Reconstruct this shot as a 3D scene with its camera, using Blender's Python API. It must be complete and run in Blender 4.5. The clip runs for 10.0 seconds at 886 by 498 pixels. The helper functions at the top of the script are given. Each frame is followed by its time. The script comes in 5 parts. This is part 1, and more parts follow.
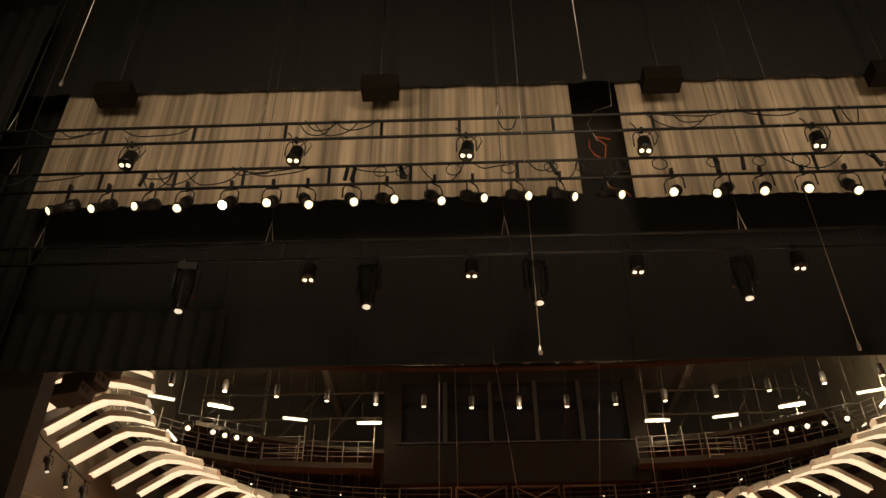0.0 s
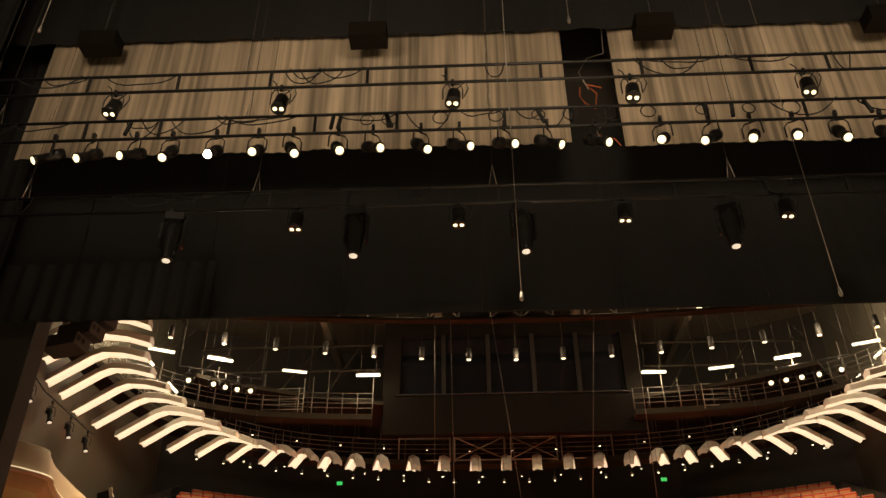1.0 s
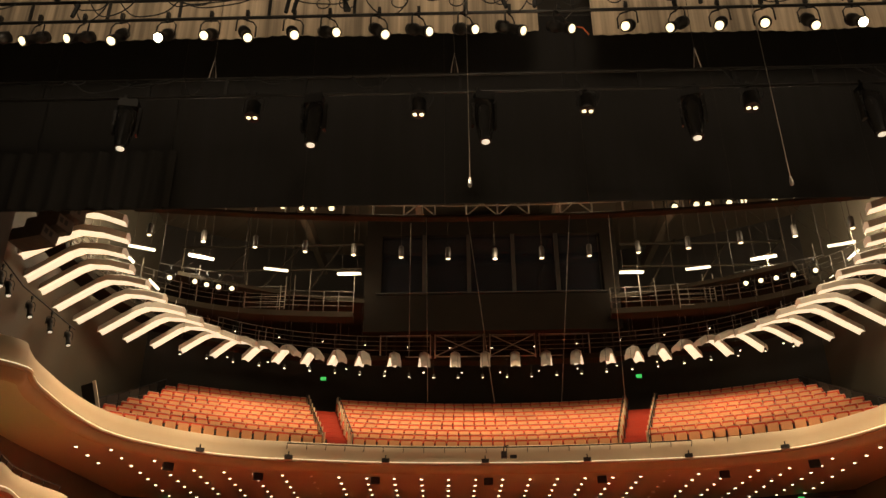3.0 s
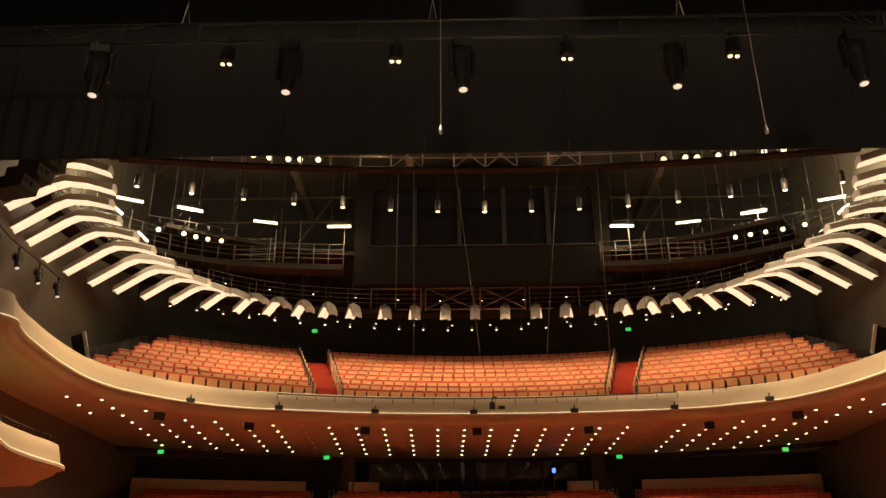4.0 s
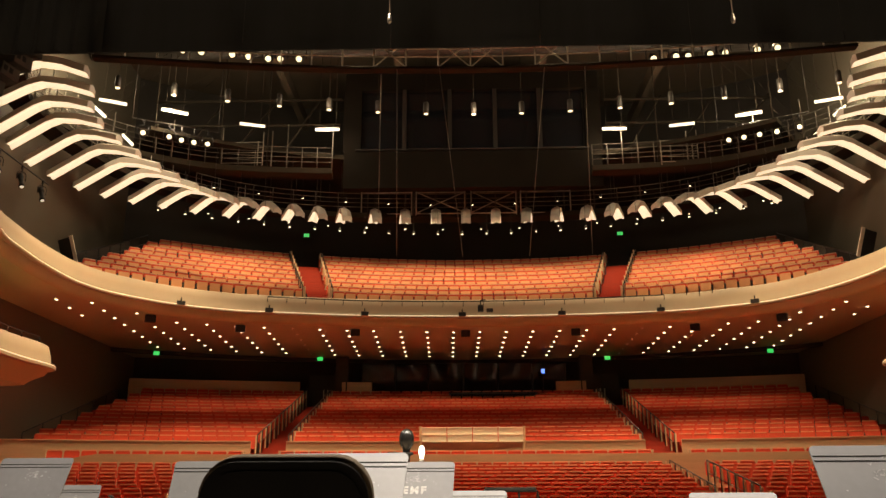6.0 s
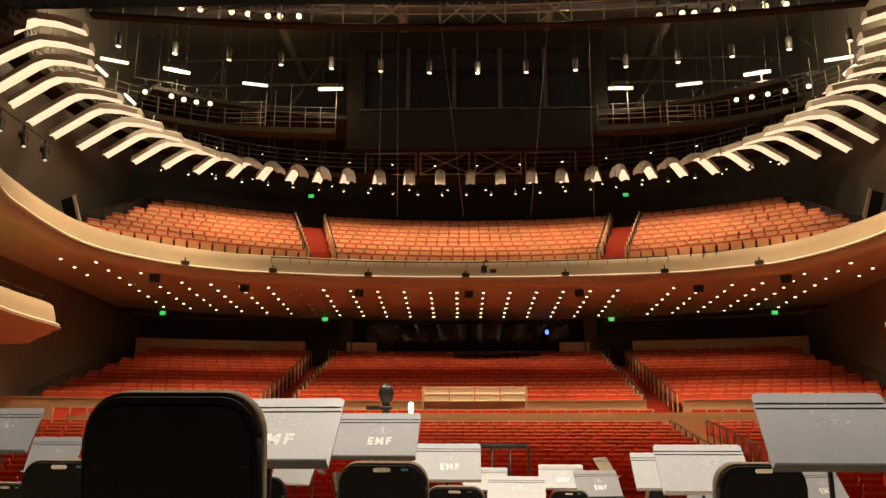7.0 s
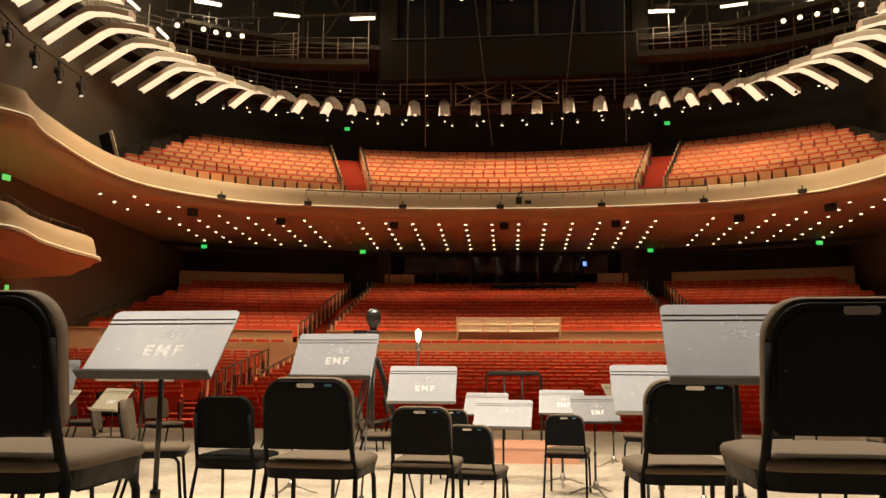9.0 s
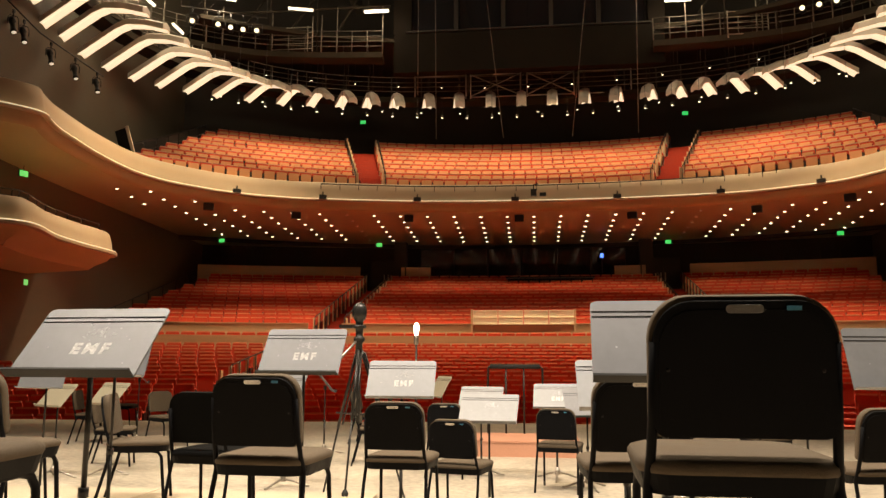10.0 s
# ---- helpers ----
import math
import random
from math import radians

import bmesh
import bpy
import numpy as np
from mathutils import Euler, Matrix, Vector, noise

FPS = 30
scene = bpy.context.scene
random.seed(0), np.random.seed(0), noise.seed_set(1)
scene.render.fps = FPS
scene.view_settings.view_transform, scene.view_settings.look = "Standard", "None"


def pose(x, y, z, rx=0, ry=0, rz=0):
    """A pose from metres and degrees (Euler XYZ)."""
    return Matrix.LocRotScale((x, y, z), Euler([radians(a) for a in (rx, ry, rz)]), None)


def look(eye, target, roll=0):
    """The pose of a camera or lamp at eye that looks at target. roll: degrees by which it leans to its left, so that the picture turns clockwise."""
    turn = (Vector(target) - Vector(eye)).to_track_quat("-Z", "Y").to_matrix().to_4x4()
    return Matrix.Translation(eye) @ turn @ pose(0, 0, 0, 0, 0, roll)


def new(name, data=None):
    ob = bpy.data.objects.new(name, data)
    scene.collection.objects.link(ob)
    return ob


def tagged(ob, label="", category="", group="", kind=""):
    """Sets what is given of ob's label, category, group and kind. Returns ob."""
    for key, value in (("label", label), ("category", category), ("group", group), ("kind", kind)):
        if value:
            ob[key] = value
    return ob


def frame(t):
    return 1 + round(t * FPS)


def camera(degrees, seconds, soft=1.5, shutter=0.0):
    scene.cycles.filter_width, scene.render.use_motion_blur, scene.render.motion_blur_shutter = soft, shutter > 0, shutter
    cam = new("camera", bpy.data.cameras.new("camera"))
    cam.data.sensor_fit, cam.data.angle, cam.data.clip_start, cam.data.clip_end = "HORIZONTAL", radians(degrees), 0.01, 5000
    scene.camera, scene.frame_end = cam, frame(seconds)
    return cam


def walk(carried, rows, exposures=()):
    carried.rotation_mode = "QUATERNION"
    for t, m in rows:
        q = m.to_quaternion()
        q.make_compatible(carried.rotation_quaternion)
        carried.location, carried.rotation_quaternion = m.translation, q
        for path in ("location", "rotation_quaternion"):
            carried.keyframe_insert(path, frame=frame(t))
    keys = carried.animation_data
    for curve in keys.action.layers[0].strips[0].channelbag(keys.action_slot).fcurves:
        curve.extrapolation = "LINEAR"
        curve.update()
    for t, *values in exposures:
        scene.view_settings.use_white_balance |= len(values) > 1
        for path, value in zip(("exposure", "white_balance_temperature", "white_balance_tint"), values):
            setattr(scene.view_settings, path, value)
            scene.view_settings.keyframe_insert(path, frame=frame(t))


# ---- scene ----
cam = camera(57.7, 10.0)
PATH = [
    (0, (-1.726, -0.787, 1.686), (-1.78, 0.832, 2.859), -0.3),
    (0.5, (-1.588, -0.741, 1.644), (-1.649, 0.907, 2.775), -0.2),
    (1, (-1.472, -0.709, 1.601), (-1.536, 0.972, 2.683), -0.3),
    (1.5, (-1.343, -0.664, 1.56), (-1.408, 1.049, 2.591), -0.3),
    (2, (-1.219, -0.616, 1.517), (-1.28, 1.126, 2.498), -0.2),
    (2.5, (-1.107, -0.573, 1.485), (-1.161, 1.199, 2.412), -0.2),
    (3.8, (-0.732, -0.455, 1.406), (-0.769, 1.381, 2.198), -0.3),
    (4, (-0.673, -0.438, 1.401), (-0.711, 1.407, 2.172), -0.2),
    (4.5, (-0.518, -0.381, 1.385), (-0.554, 1.487, 2.1), -0.1),
    (5, (-0.375, -0.332, 1.376), (-0.412, 1.556, 2.035), -0.1),
    (5.5, (-0.229, -0.256, 1.374), (-0.268, 1.651, 1.975), -0.1),
    (6.8, (0.108, -0.141, 1.332), (0.048, 1.8, 1.811), -0.1),
    (7, (0.16, -0.12, 1.318), (0.093, 1.825, 1.778), 0.1),
    (7.5, (0.289, -0.095, 1.291), (0.199, 1.86, 1.704), 0.2),
    (8, (0.414, -0.043, 1.273), (0.292, 1.919, 1.64), 0.2),
    (8.5, (0.541, 0.01, 1.259), (0.384, 1.977, 1.588), 0.3),
    (9, (0.677, 0.04, 1.256), (0.495, 2.01, 1.554), 0.3),
    (9.5, (0.827, 0.08, 1.263), (0.619, 2.049, 1.546), 0.3),
    (10, (0.992, 0.102, 1.275), (0.756, 2.068, 1.554), 0.2),
]
walk(cam, [(t, look(eye, target, roll)) for t, eye, target, roll in PATH])

# ---- world and exposure ----
scene.view_settings.exposure = 0.0
world = bpy.data.worlds.new("world")
scene.world = world
world.use_nodes = True
world.node_tree.nodes["Background"].inputs[0].default_value = (0.02, 0.016, 0.012, 1)
world.node_tree.nodes["Background"].inputs[1].default_value = 0.15


# ---- lamps ----
WARM = (1.0, 0.71, 0.4)


def spot(name, eye, target, watts, cone, soft=0.12, colour=WARM, blend=0.6):
    data = bpy.data.lights.new(name, "SPOT")
    data.energy, data.spot_size, data.spot_blend = watts, radians(cone), blend
    data.shadow_soft_size, data.color = soft, colour
    ob = new(name, data)
    ob.matrix_world = look(eye, target)
    return ob


# ---- materials ----
def mat(name, colour, rough=0.6, metal=0.0, vary=0.15, scale=3.0, bump=0.0, fine=60.0, grain=(1, 1, 1), coat=0.0, per_object=0.0, span=0.5, uneven=0.1):
    """A surface whose colour varies at a large and a small scale, with relief and uneven gloss."""
    m = bpy.data.materials.new(name)
    m.use_nodes = True
    n, l = m.node_tree.nodes, m.node_tree.links
    b = n["Principled BSDF"]
    b.inputs["Metallic"].default_value = metal
    b.inputs["Coat Weight"].default_value = coat
    co = n.new("ShaderNodeTexCoord")
    mp = n.new("ShaderNodeMapping")
    mp.inputs["Scale"].default_value = grain
    l.new(co.outputs["Object"], mp.inputs["Vector"])
    big = n.new("ShaderNodeTexNoise")
    big.inputs["Scale"].default_value, big.inputs["Detail"].default_value = scale, 4
    small = n.new("ShaderNodeTexNoise")
    small.inputs["Scale"].default_value, small.inputs["Detail"].default_value = fine, 3
    l.new(mp.outputs[0], big.inputs["Vector"])
    l.new(mp.outputs[0], small.inputs["Vector"])
    mix = n.new("ShaderNodeMath")
    mix.operation = "ADD"
    l.new(big.outputs[0], mix.inputs[0])
    l.new(small.outputs[0], mix.inputs[1])
    amount = mix.outputs[0]
    if per_object:
        info = n.new("ShaderNodeObjectInfo")
        off = n.new("ShaderNodeMath")
        off.operation = "MULTIPLY_ADD"
        off.inputs[1].default_value, off.inputs[2].default_value = per_object, -per_object / 2
        l.new(info.outputs["Random"], off.inputs[0])
        both = n.new("ShaderNodeMath")
        both.operation = "ADD"
        l.new(amount, both.inputs[0])
        l.new(off.outputs[0], both.inputs[1])
        amount = both.outputs[0]
    ramp = n.new("ShaderNodeMapRange")
    ramp.inputs[1].default_value, ramp.inputs[2].default_value = 1 - span, 1 + span
    ramp.inputs[3].default_value, ramp.inputs[4].default_value = 1 - vary, 1 + vary
    l.new(amount, ramp.inputs[0])
    tint = n.new("ShaderNodeVectorMath")
    tint.operation = "SCALE"
    tint.inputs[0].default_value = colour
    l.new(ramp.outputs[0], tint.inputs["Scale"])
    l.new(tint.outputs[0], b.inputs["Base Color"])
    rr = n.new("ShaderNodeMapRange")
    rr.inputs[1].default_value, rr.inputs[2].default_value = 0.3, 0.7
    rr.inputs[3].default_value, rr.inputs[4].default_value = max(0.03, rough - uneven), min(1, rough + uneven)
    l.new(big.outputs[0], rr.inputs[0])
    l.new(rr.outputs[0], b.inputs["Roughness"])
    if bump:
        bm_ = n.new("ShaderNodeBump")
        bm_.inputs["Strength"].default_value, bm_.inputs["Distance"].default_value = bump, 0.01
        l.new(small.outputs[0], bm_.inputs["Height"])
        l.new(bm_.outputs[0], b.inputs["Normal"])
    return m


def glow(name, colour, strength, sampled=False):
    m = bpy.data.materials.new(name)
    m.use_nodes = True
    b = m.node_tree.nodes["Principled BSDF"]
    b.inputs["Base Color"].default_value = (0.8, 0.8, 0.8, 1)
    b.inputs["Emission Color"].default_value = (*colour, 1)
    b.inputs["Emission Strength"].default_value = strength
    m.cycles.emission_sampling = "FRONT" if sampled else "NONE"
    return m


BLACK_WALL = mat("black painted wall", (0.045, 0.036, 0.027), 0.75, vary=0.3, scale=0.6, bump=0.15)
SIDE_WALL = mat("warm grey plaster", (0.15, 0.125, 0.085), 0.7, vary=0.25, scale=0.35, bump=0.2, fine=25)
CEIL_BLACK = mat("black ceiling paint", (0.12, 0.088, 0.055), 0.8, vary=0.3, scale=0.8)
VELOUR = mat("black velour", (0.013, 0.0115, 0.01), 0.95, vary=0.35, scale=1.2, grain=(3, 3, 0.2), bump=0.2)
# drape: upright streaks of tone are put into the colour; modelled pleats stay shallow
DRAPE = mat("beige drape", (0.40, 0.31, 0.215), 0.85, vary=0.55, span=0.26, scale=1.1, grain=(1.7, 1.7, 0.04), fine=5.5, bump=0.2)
PLASTER = mat("cream balcony plaster", (0.5, 0.4, 0.265), 0.55, vary=0.1, scale=1.2, bump=0.05)
FASCIA_BROWN = mat("brown fascia", (0.46, 0.34, 0.18), 0.5, vary=0.12, scale=1.0)
SOFFIT = mat("terracotta soffit paint", (0.54, 0.46, 0.265), 0.6, vary=0.12, scale=0.8)
WOOD = mat("oak veneer panel", (0.55, 0.4, 0.24), 0.45, vary=0.15, scale=1.2, grain=(0.6, 0.6, 8), fine=18)
CARPET = mat("red carpet", (0.34, 0.036, 0.016), 0.95, vary=0.25, scale=2, fine=90, bump=0.3)
SEAT_RED = mat("red upholstery", (0.57, 0.062, 0.024), 0.9, vary=0.2, scale=4, fine=70, bump=0.25, per_object=0.5)
SEAT_PAN = mat("salmon seat pan", (0.6, 0.265, 0.1), 0.6, vary=0.15, scale=3, per_object=0.5)
# seat top colours: light from above painted in as a paler tone
SEAT_LIT = mat("seat top highlight", (0.6, 0.27, 0.17), 0.8, vary=0.15, scale=3, per_object=0.6)
SEAT_LIT_RED = mat("red seat top highlight", (0.66, 0.22, 0.11), 0.8, vary=0.2, scale=3, per_object=0.6)
SEAT_IRON = mat("dark seat standard", (0.03, 0.022, 0.02), 0.5, metal=0.3)
STAGE = mat("tan stage floor", (0.4, 0.355, 0.285), 0.5, vary=0.42, span=0.36, scale=1.3, fine=14, bump=0.06)
RISER = mat("worn riser deck", (0.46, 0.38, 0.28), 0.6, vary=0.2, scale=1.6, fine=40, bump=0.15)
STEEL = mat("dull steel pipe", (0.42, 0.38, 0.33), 0.38, metal=0.9, vary=0.2, scale=4)
BLACK_STEEL = mat("black painted steel", (0.022, 0.02, 0.018), 0.42, metal=0.4, vary=0.3, scale=6)
CATWALK = mat("dark catwalk steel", (0.05, 0.042, 0.034), 0.5, metal=0.5, vary=0.3, scale=2)
FIN = mat("off white acoustic panel", (0.72, 0.63, 0.52), 0.6, vary=0.12, scale=2.5, bump=0.1)
PLASTIC = mat("black moulded plastic", (0.006, 0.006, 0.007), 0.5, vary=0.3, scale=8, fine=200, bump=0.08)
PLASTIC.node_tree.nodes["Principled BSDF"].inputs["Specular IOR Level"].default_value = 0.06
GLOSS_BLACK = mat("glossy black casing", (0.02, 0.019, 0.018), 0.22, vary=0.2, scale=6)
FABRIC = mat("taupe chair fabric", (0.085, 0.062, 0.039), 0.95, vary=0.2, scale=9, fine=260, bump=0.4)
FABRIC_BLACK = mat("black chair fabric", (0.005, 0.005, 0.005), 0.9, vary=0.3, scale=9, fine=200, bump=0.3)
FABRIC_BLACK.node_tree.nodes["Principled BSDF"].inputs["Specular IOR Level"].default_value = 0.06
CHROME = mat("satin metal", (0.42, 0.41, 0.4), 0.2, metal=0.9, vary=0.1)
DESK_GREY = mat("grey enamelled desk", (0.155, 0.158, 0.173), 0.45, metal=0.2, vary=0.12, scale=3, fine=30, bump=0.008, uneven=0.06)
DESK_PALE = mat("pale enamelled desk", (0.2, 0.206, 0.222), 0.45, metal=0.15, vary=0.1, scale=3, fine=30, bump=0.008, uneven=0.06)
DESK_BEIGE = mat("beige enamelled desk", (0.3, 0.27, 0.2), 0.4, metal=0.1, vary=0.12, scale=7)
STENCIL = mat("white stencil paint", (0.48, 0.48, 0.48), 0.5, vary=0.5, span=0.3, scale=45, fine=120)
SCUFFED = mat("worn enamel", (0.36, 0.37, 0.39), 0.5, vary=0.3, scale=60)
RAIL = mat("galvanised rail", (0.3, 0.26, 0.2), 0.4, metal=0.3, vary=0.3, scale=4)
BRIGHT_RAIL = mat("bare steel rail", (0.62, 0.56, 0.46), 0.4, metal=0.2, vary=0.25, scale=3)
DULL_RAIL = mat("dull dark rail", (0.13, 0.11, 0.085), 0.5, metal=0.3, vary=0.4, scale=1.5)
DEEP = mat("matt black deck", (0.035, 0.027, 0.018), 0.95, vary=0.3, scale=2)
DEEP.node_tree.nodes["Principled BSDF"].inputs["Specular IOR Level"].default_value = 0.1
BOOTH = mat("matt black booth paint", (0.013, 0.01, 0.007), 0.95, vary=0.4, scale=0.8)
BOOTH.node_tree.nodes["Principled BSDF"].inputs["Specular IOR Level"].default_value = 0.06
RUBBER = mat("black rubber", (0.015, 0.015, 0.015), 0.8)
SPEAKER = mat("black speaker cabinet", (0.02, 0.019, 0.018), 0.55, vary=0.3, scale=8, bump=0.2)
GRILLE = mat("charcoal grille cloth", (0.1, 0.085, 0.07), 0.8, fine=150, bump=0.3)
PODIUM_RED = mat("pink painted podium", (0.5, 0.25, 0.16), 0.6, vary=0.1)
GLASS = mat("dark booth glass", (0.01, 0.01, 0.012), 0.06, vary=0.1)
BLUE = mat("blue sticker", (0.05, 0.2, 0.32), 0.4)
CABLE = mat("pale cable sheath", (0.4, 0.35, 0.27), 0.6, vary=0.2)
ORANGE = mat("orange cable", (0.5, 0.11, 0.03), 0.6)
BRONZE = mat("bench slat", (0.86, 0.82, 0.66), 0.5, vary=0.15, grain=(1, 1, 6))
LAMP_HOT = glow("lit lamp lens", (1.0, 0.8, 0.43), 2.1)
LAMP_FLARE = glow("full lamp lens", (1.0, 0.82, 0.52), 90)
LAMP_DOT = glow("downlight lens", (1.0, 0.84, 0.54), 4.5)
LAMP_MID = glow("half lit lamp lens", (1.0, 0.84, 0.6), 0.7)
LAMP_SOFT = glow("dim lamp lens", (1.0, 0.84, 0.62), 0.05)
TUBE_GLOW = glow("lit tube", (1.0, 0.86, 0.58), 1.8)
# glow assumed for the panels' undersides; it also brightens walls and seats
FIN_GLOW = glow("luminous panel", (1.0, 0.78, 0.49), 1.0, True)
COVE = glow("warm cove strip", (1.0, 0.75, 0.44), 1.0, True)
EXIT_GREEN = glow("green sign", (0.02, 0.6, 0.1), 1.1)
BULB = glow("ghost light bulb", (1.0, 0.86, 0.66), 8, True)
BLUE_GLOW = glow("blue screen", (0.1, 0.25, 1.0), 2.0)


# ---- mesh building ----
class Build:
    """Collects verts and faces; every face has a material slot and a smooth flag."""

    def __init__(self):
        self.v, self.f, self.m, self.s = [], [], [], []

    def face(self, idx, slot=0, smooth=False):
        self.f.append(idx), self.m.append(slot), self.s.append(smooth)

    def box(self, c, s, slot=0, turn=None):
        k = len(self.v)
        for dz in (-0.5, 0.5):
            for dx, dy in ((-0.5, -0.5), (0.5, -0.5), (0.5, 0.5), (-0.5, 0.5)):
                p = Vector((dx * s[0], dy * s[1], dz * s[2]))
                if turn is not None:
                    p = turn @ p
                self.v.append((p[0] + c[0], p[1] + c[1], p[2] + c[2]))
        for q in ((3, 2, 1, 0), (4, 5, 6, 7), (0, 1, 5, 4), (1, 2, 6, 5), (2, 3, 7, 6), (3, 0, 4, 7)):
            self.face([k + i for i in q], slot)
        return self

    def tube(self, pts, r, n=8, slot=0, ends=True, radii=None):
        pts = [Vector(p) for p in pts]
        k = len(self.v)
        for i, p in enumerate(pts):
            d = (pts[min(i + 1, len(pts) - 1)] - pts[max(i - 1, 0)]).normalized()
            up = Vector((0, 0, 1)) if abs(d.z) < 0.9 else Vector((0, 1, 0))
            a = d.cross(up).normalized()
            b = a.cross(d)
            rr = radii[i] if radii else r
            for j in range(n):
                w = 2 * math.pi * j / n
                self.v.append(tuple(p + a * (rr * math.cos(w)) + b * (rr * math.sin(w))))
        for i in range(len(pts) - 1):
            for j in range(n):
                q = k + i * n
                self.face([q + j, q + n + j, q + n + (j + 1) % n, q + (j + 1) % n], slot, True)
        if ends:
            self.face([k + j for j in range(n)], slot)
            self.face([k + (len(pts) - 1) * n + j for j in reversed(range(n))], slot)
        return self

    def lathe(self, prof, n=16, slot=0, at=(0, 0, 0)):
        """Turns (radius, z) pairs about the upright axis."""
        k = len(self.v)
        for r, z in prof:
            for j in range(n):
                w = 2 * math.pi * j / n
                self.v.append((at[0] + r * math.cos(w), at[1] + r * math.sin(w), at[2] + z))
        for i in range(len(prof) - 1):
            for j in range(n):
                q = k + i * n
                self.face([q + j, q + (j + 1) % n, q + n + (j + 1) % n, q + n + j], slot, True)
        self.face([k + j for j in reversed(range(n))], slot)
        self.face([k + (len(prof) - 1) * n + j for j in range(n)], slot)
        return self

    def sweep(self, path, prof, slot=0, smooth=False, closed_prof=False, slots=None):
        """Sweeps (across, z) pairs along a plan path of (point, outward normal)."""
        k, n = len(self.v), len(prof)
        for p, nrm in path:
            for o, z in prof:
                self.v.append((p[0] + nrm[0] * o, p[1] + nrm[1] * o, z))
        for i in range(len(path) - 1):
            for j in range(n if closed_prof else n - 1):
                j2 = (j + 1) % n
                a, b = k + i * n, k + (i + 1) * n
                self.face([a + j, b + j, b + j2, a + j2], slots[j] if slots else slot, smooth)
        if closed_prof:
            self.face([k + j for j in reversed(range(n))], slot)
            self.face([k + (len(path) - 1) * n + j for j in range(n)], slot)
        return self

    def plate(self, outline, y0, y1, slot_front=0, slot_back=0, slot_side=0):
        """A flat outline of (x, z), thick along y."""
        k, n = len(self.v), len(outline)
        self.v += [(x, y0, z) for x, z in outline] + [(x, y1, z) for x, z in outline]
        self.face([k + i for i in range(n)], slot_front)
        self.face([k + n + i for i in reversed(range(n))], slot_back)
        for i in range(n):
            j = (i + 1) % n
            self.face([k + j, k + i, k + n + i, k + n + j], slot_side, n > 12)
        return self

    def moved(self, m):
        self.v = [tuple(m @ Vector(p)) for p in self.v]
        return self

    def mesh(self, name, *mats):
        me = bpy.data.meshes.new(name)
        me.from_pydata(self.v, [], self.f)
        for x in mats:
            me.materials.append(x)
        me.polygons.foreach_set("material_index", self.m)
        me.polygons.foreach_set("use_smooth", self.s)
        bm = bmesh.new()
        bm.from_mesh(me)
        bmesh.ops.recalc_face_normals(bm, faces=bm.faces)
        bm.to_mesh(me)
        bm.free()
        return me


def part(name, build, mats, parent, label="", m=None):
    mats = mats if isinstance(mats, (list, tuple)) else [mats]
    me = build if isinstance(build, bpy.types.Mesh) else build.mesh(name, *mats)
    ob = new(name, me)
    ob.parent = parent
    if m is not None:
        ob.matrix_basis = m
    if label:
        ob["label"] = label
    return ob


def thing(name, label, category, group="", kind="", m=None):
    ob = new(name)
    ob.empty_display_size = 0.1
    if m is not None:
        ob.matrix_basis = m
    return tagged(ob, label, category, group, kind)


def solid(name, build, mats, label, category, kind="structure", group=""):
    mats = mats if isinstance(mats, (list, tuple)) else [mats]
    return tagged(new(name, build.mesh(name, *mats)), label, category, group, kind)


def rounded(w, h, r, z0=0.0, n=5, low=None):
    """An upright rounded rectangle of (x, z), from the lower left, counter-clockwise."""
    low = r if low is None else low
    pts = []
    for cx, cz, rr, a0 in ((w / 2 - low, low, low, -90), (w / 2 - r, h - r, r, 0), (-w / 2 + r, h - r, r, 90), (-w / 2 + low, low, low, 180)):
        for i in range(n + 1):
            a = radians(a0 + 90 * i / n)
            pts.append((cx + rr * math.cos(a), z0 + cz + rr * math.sin(a)))
    return pts


def smooth_path(ctrl, steps=6, flip=1):
    """A Catmull-Rom path through control points, with normals to its left (flip=1)."""
    p = [Vector(c).to_2d() for c in ctrl]
    p = [2 * p[0] - p[1]] + p + [2 * p[-1] - p[-2]]
    pts = []
    for i in range(1, len(p) - 2):
        for k in range(steps):
            t = k / steps
            a, b, c, d = p[i - 1], p[i], p[i + 1], p[i + 2]
            pts.append(0.5 * (2 * b + (c - a) * t + (2 * a - 5 * b + 4 * c - d) * t * t + (3 * b - a - 3 * c + d) * t ** 3))
    pts.append(p[-2])
    out = []
    for i, q in enumerate(pts):
        d = (pts[min(i + 1, len(pts) - 1)] - pts[max(i - 1, 0)]).normalized()
        out.append((q, Vector((-d.y, d.x)) * flip))
    return out


def arc_path(cx, cy, r, x0, x1, n=40):
    """Plan arc bowed away from the stage between two x places; normals point to the stage."""
    out = []
    a0, a1 = math.asin((x0 - cx) / r), math.asin((x1 - cx) / r)
    for i in range(n + 1):
        a = a0 + (a1 - a0) * i / n
        out.append((Vector((cx + r * math.sin(a), cy + r * math.cos(a))), Vector((-math.sin(a), -math.cos(a)))))
    return out

# ---- stage ----
b = Build().box((0, 5.0, -0.15), (44, 24, 0.3))
solid("floor", b, STAGE, "tan painted wooden stage floor, scuffed", "floor")
# apron edge, bowed to the hall
b = Build().sweep(arc_path(0, -10.5, 27.75, -13.2, 13.2, 40), [(0, -1.05), (0, 0.0), (-0.06, 0.02), (10.8, 0.004), (10.8, -1.05)])
solid("stage_apron", b, [STAGE], "bowed tan stage apron with a dark front", "stage")

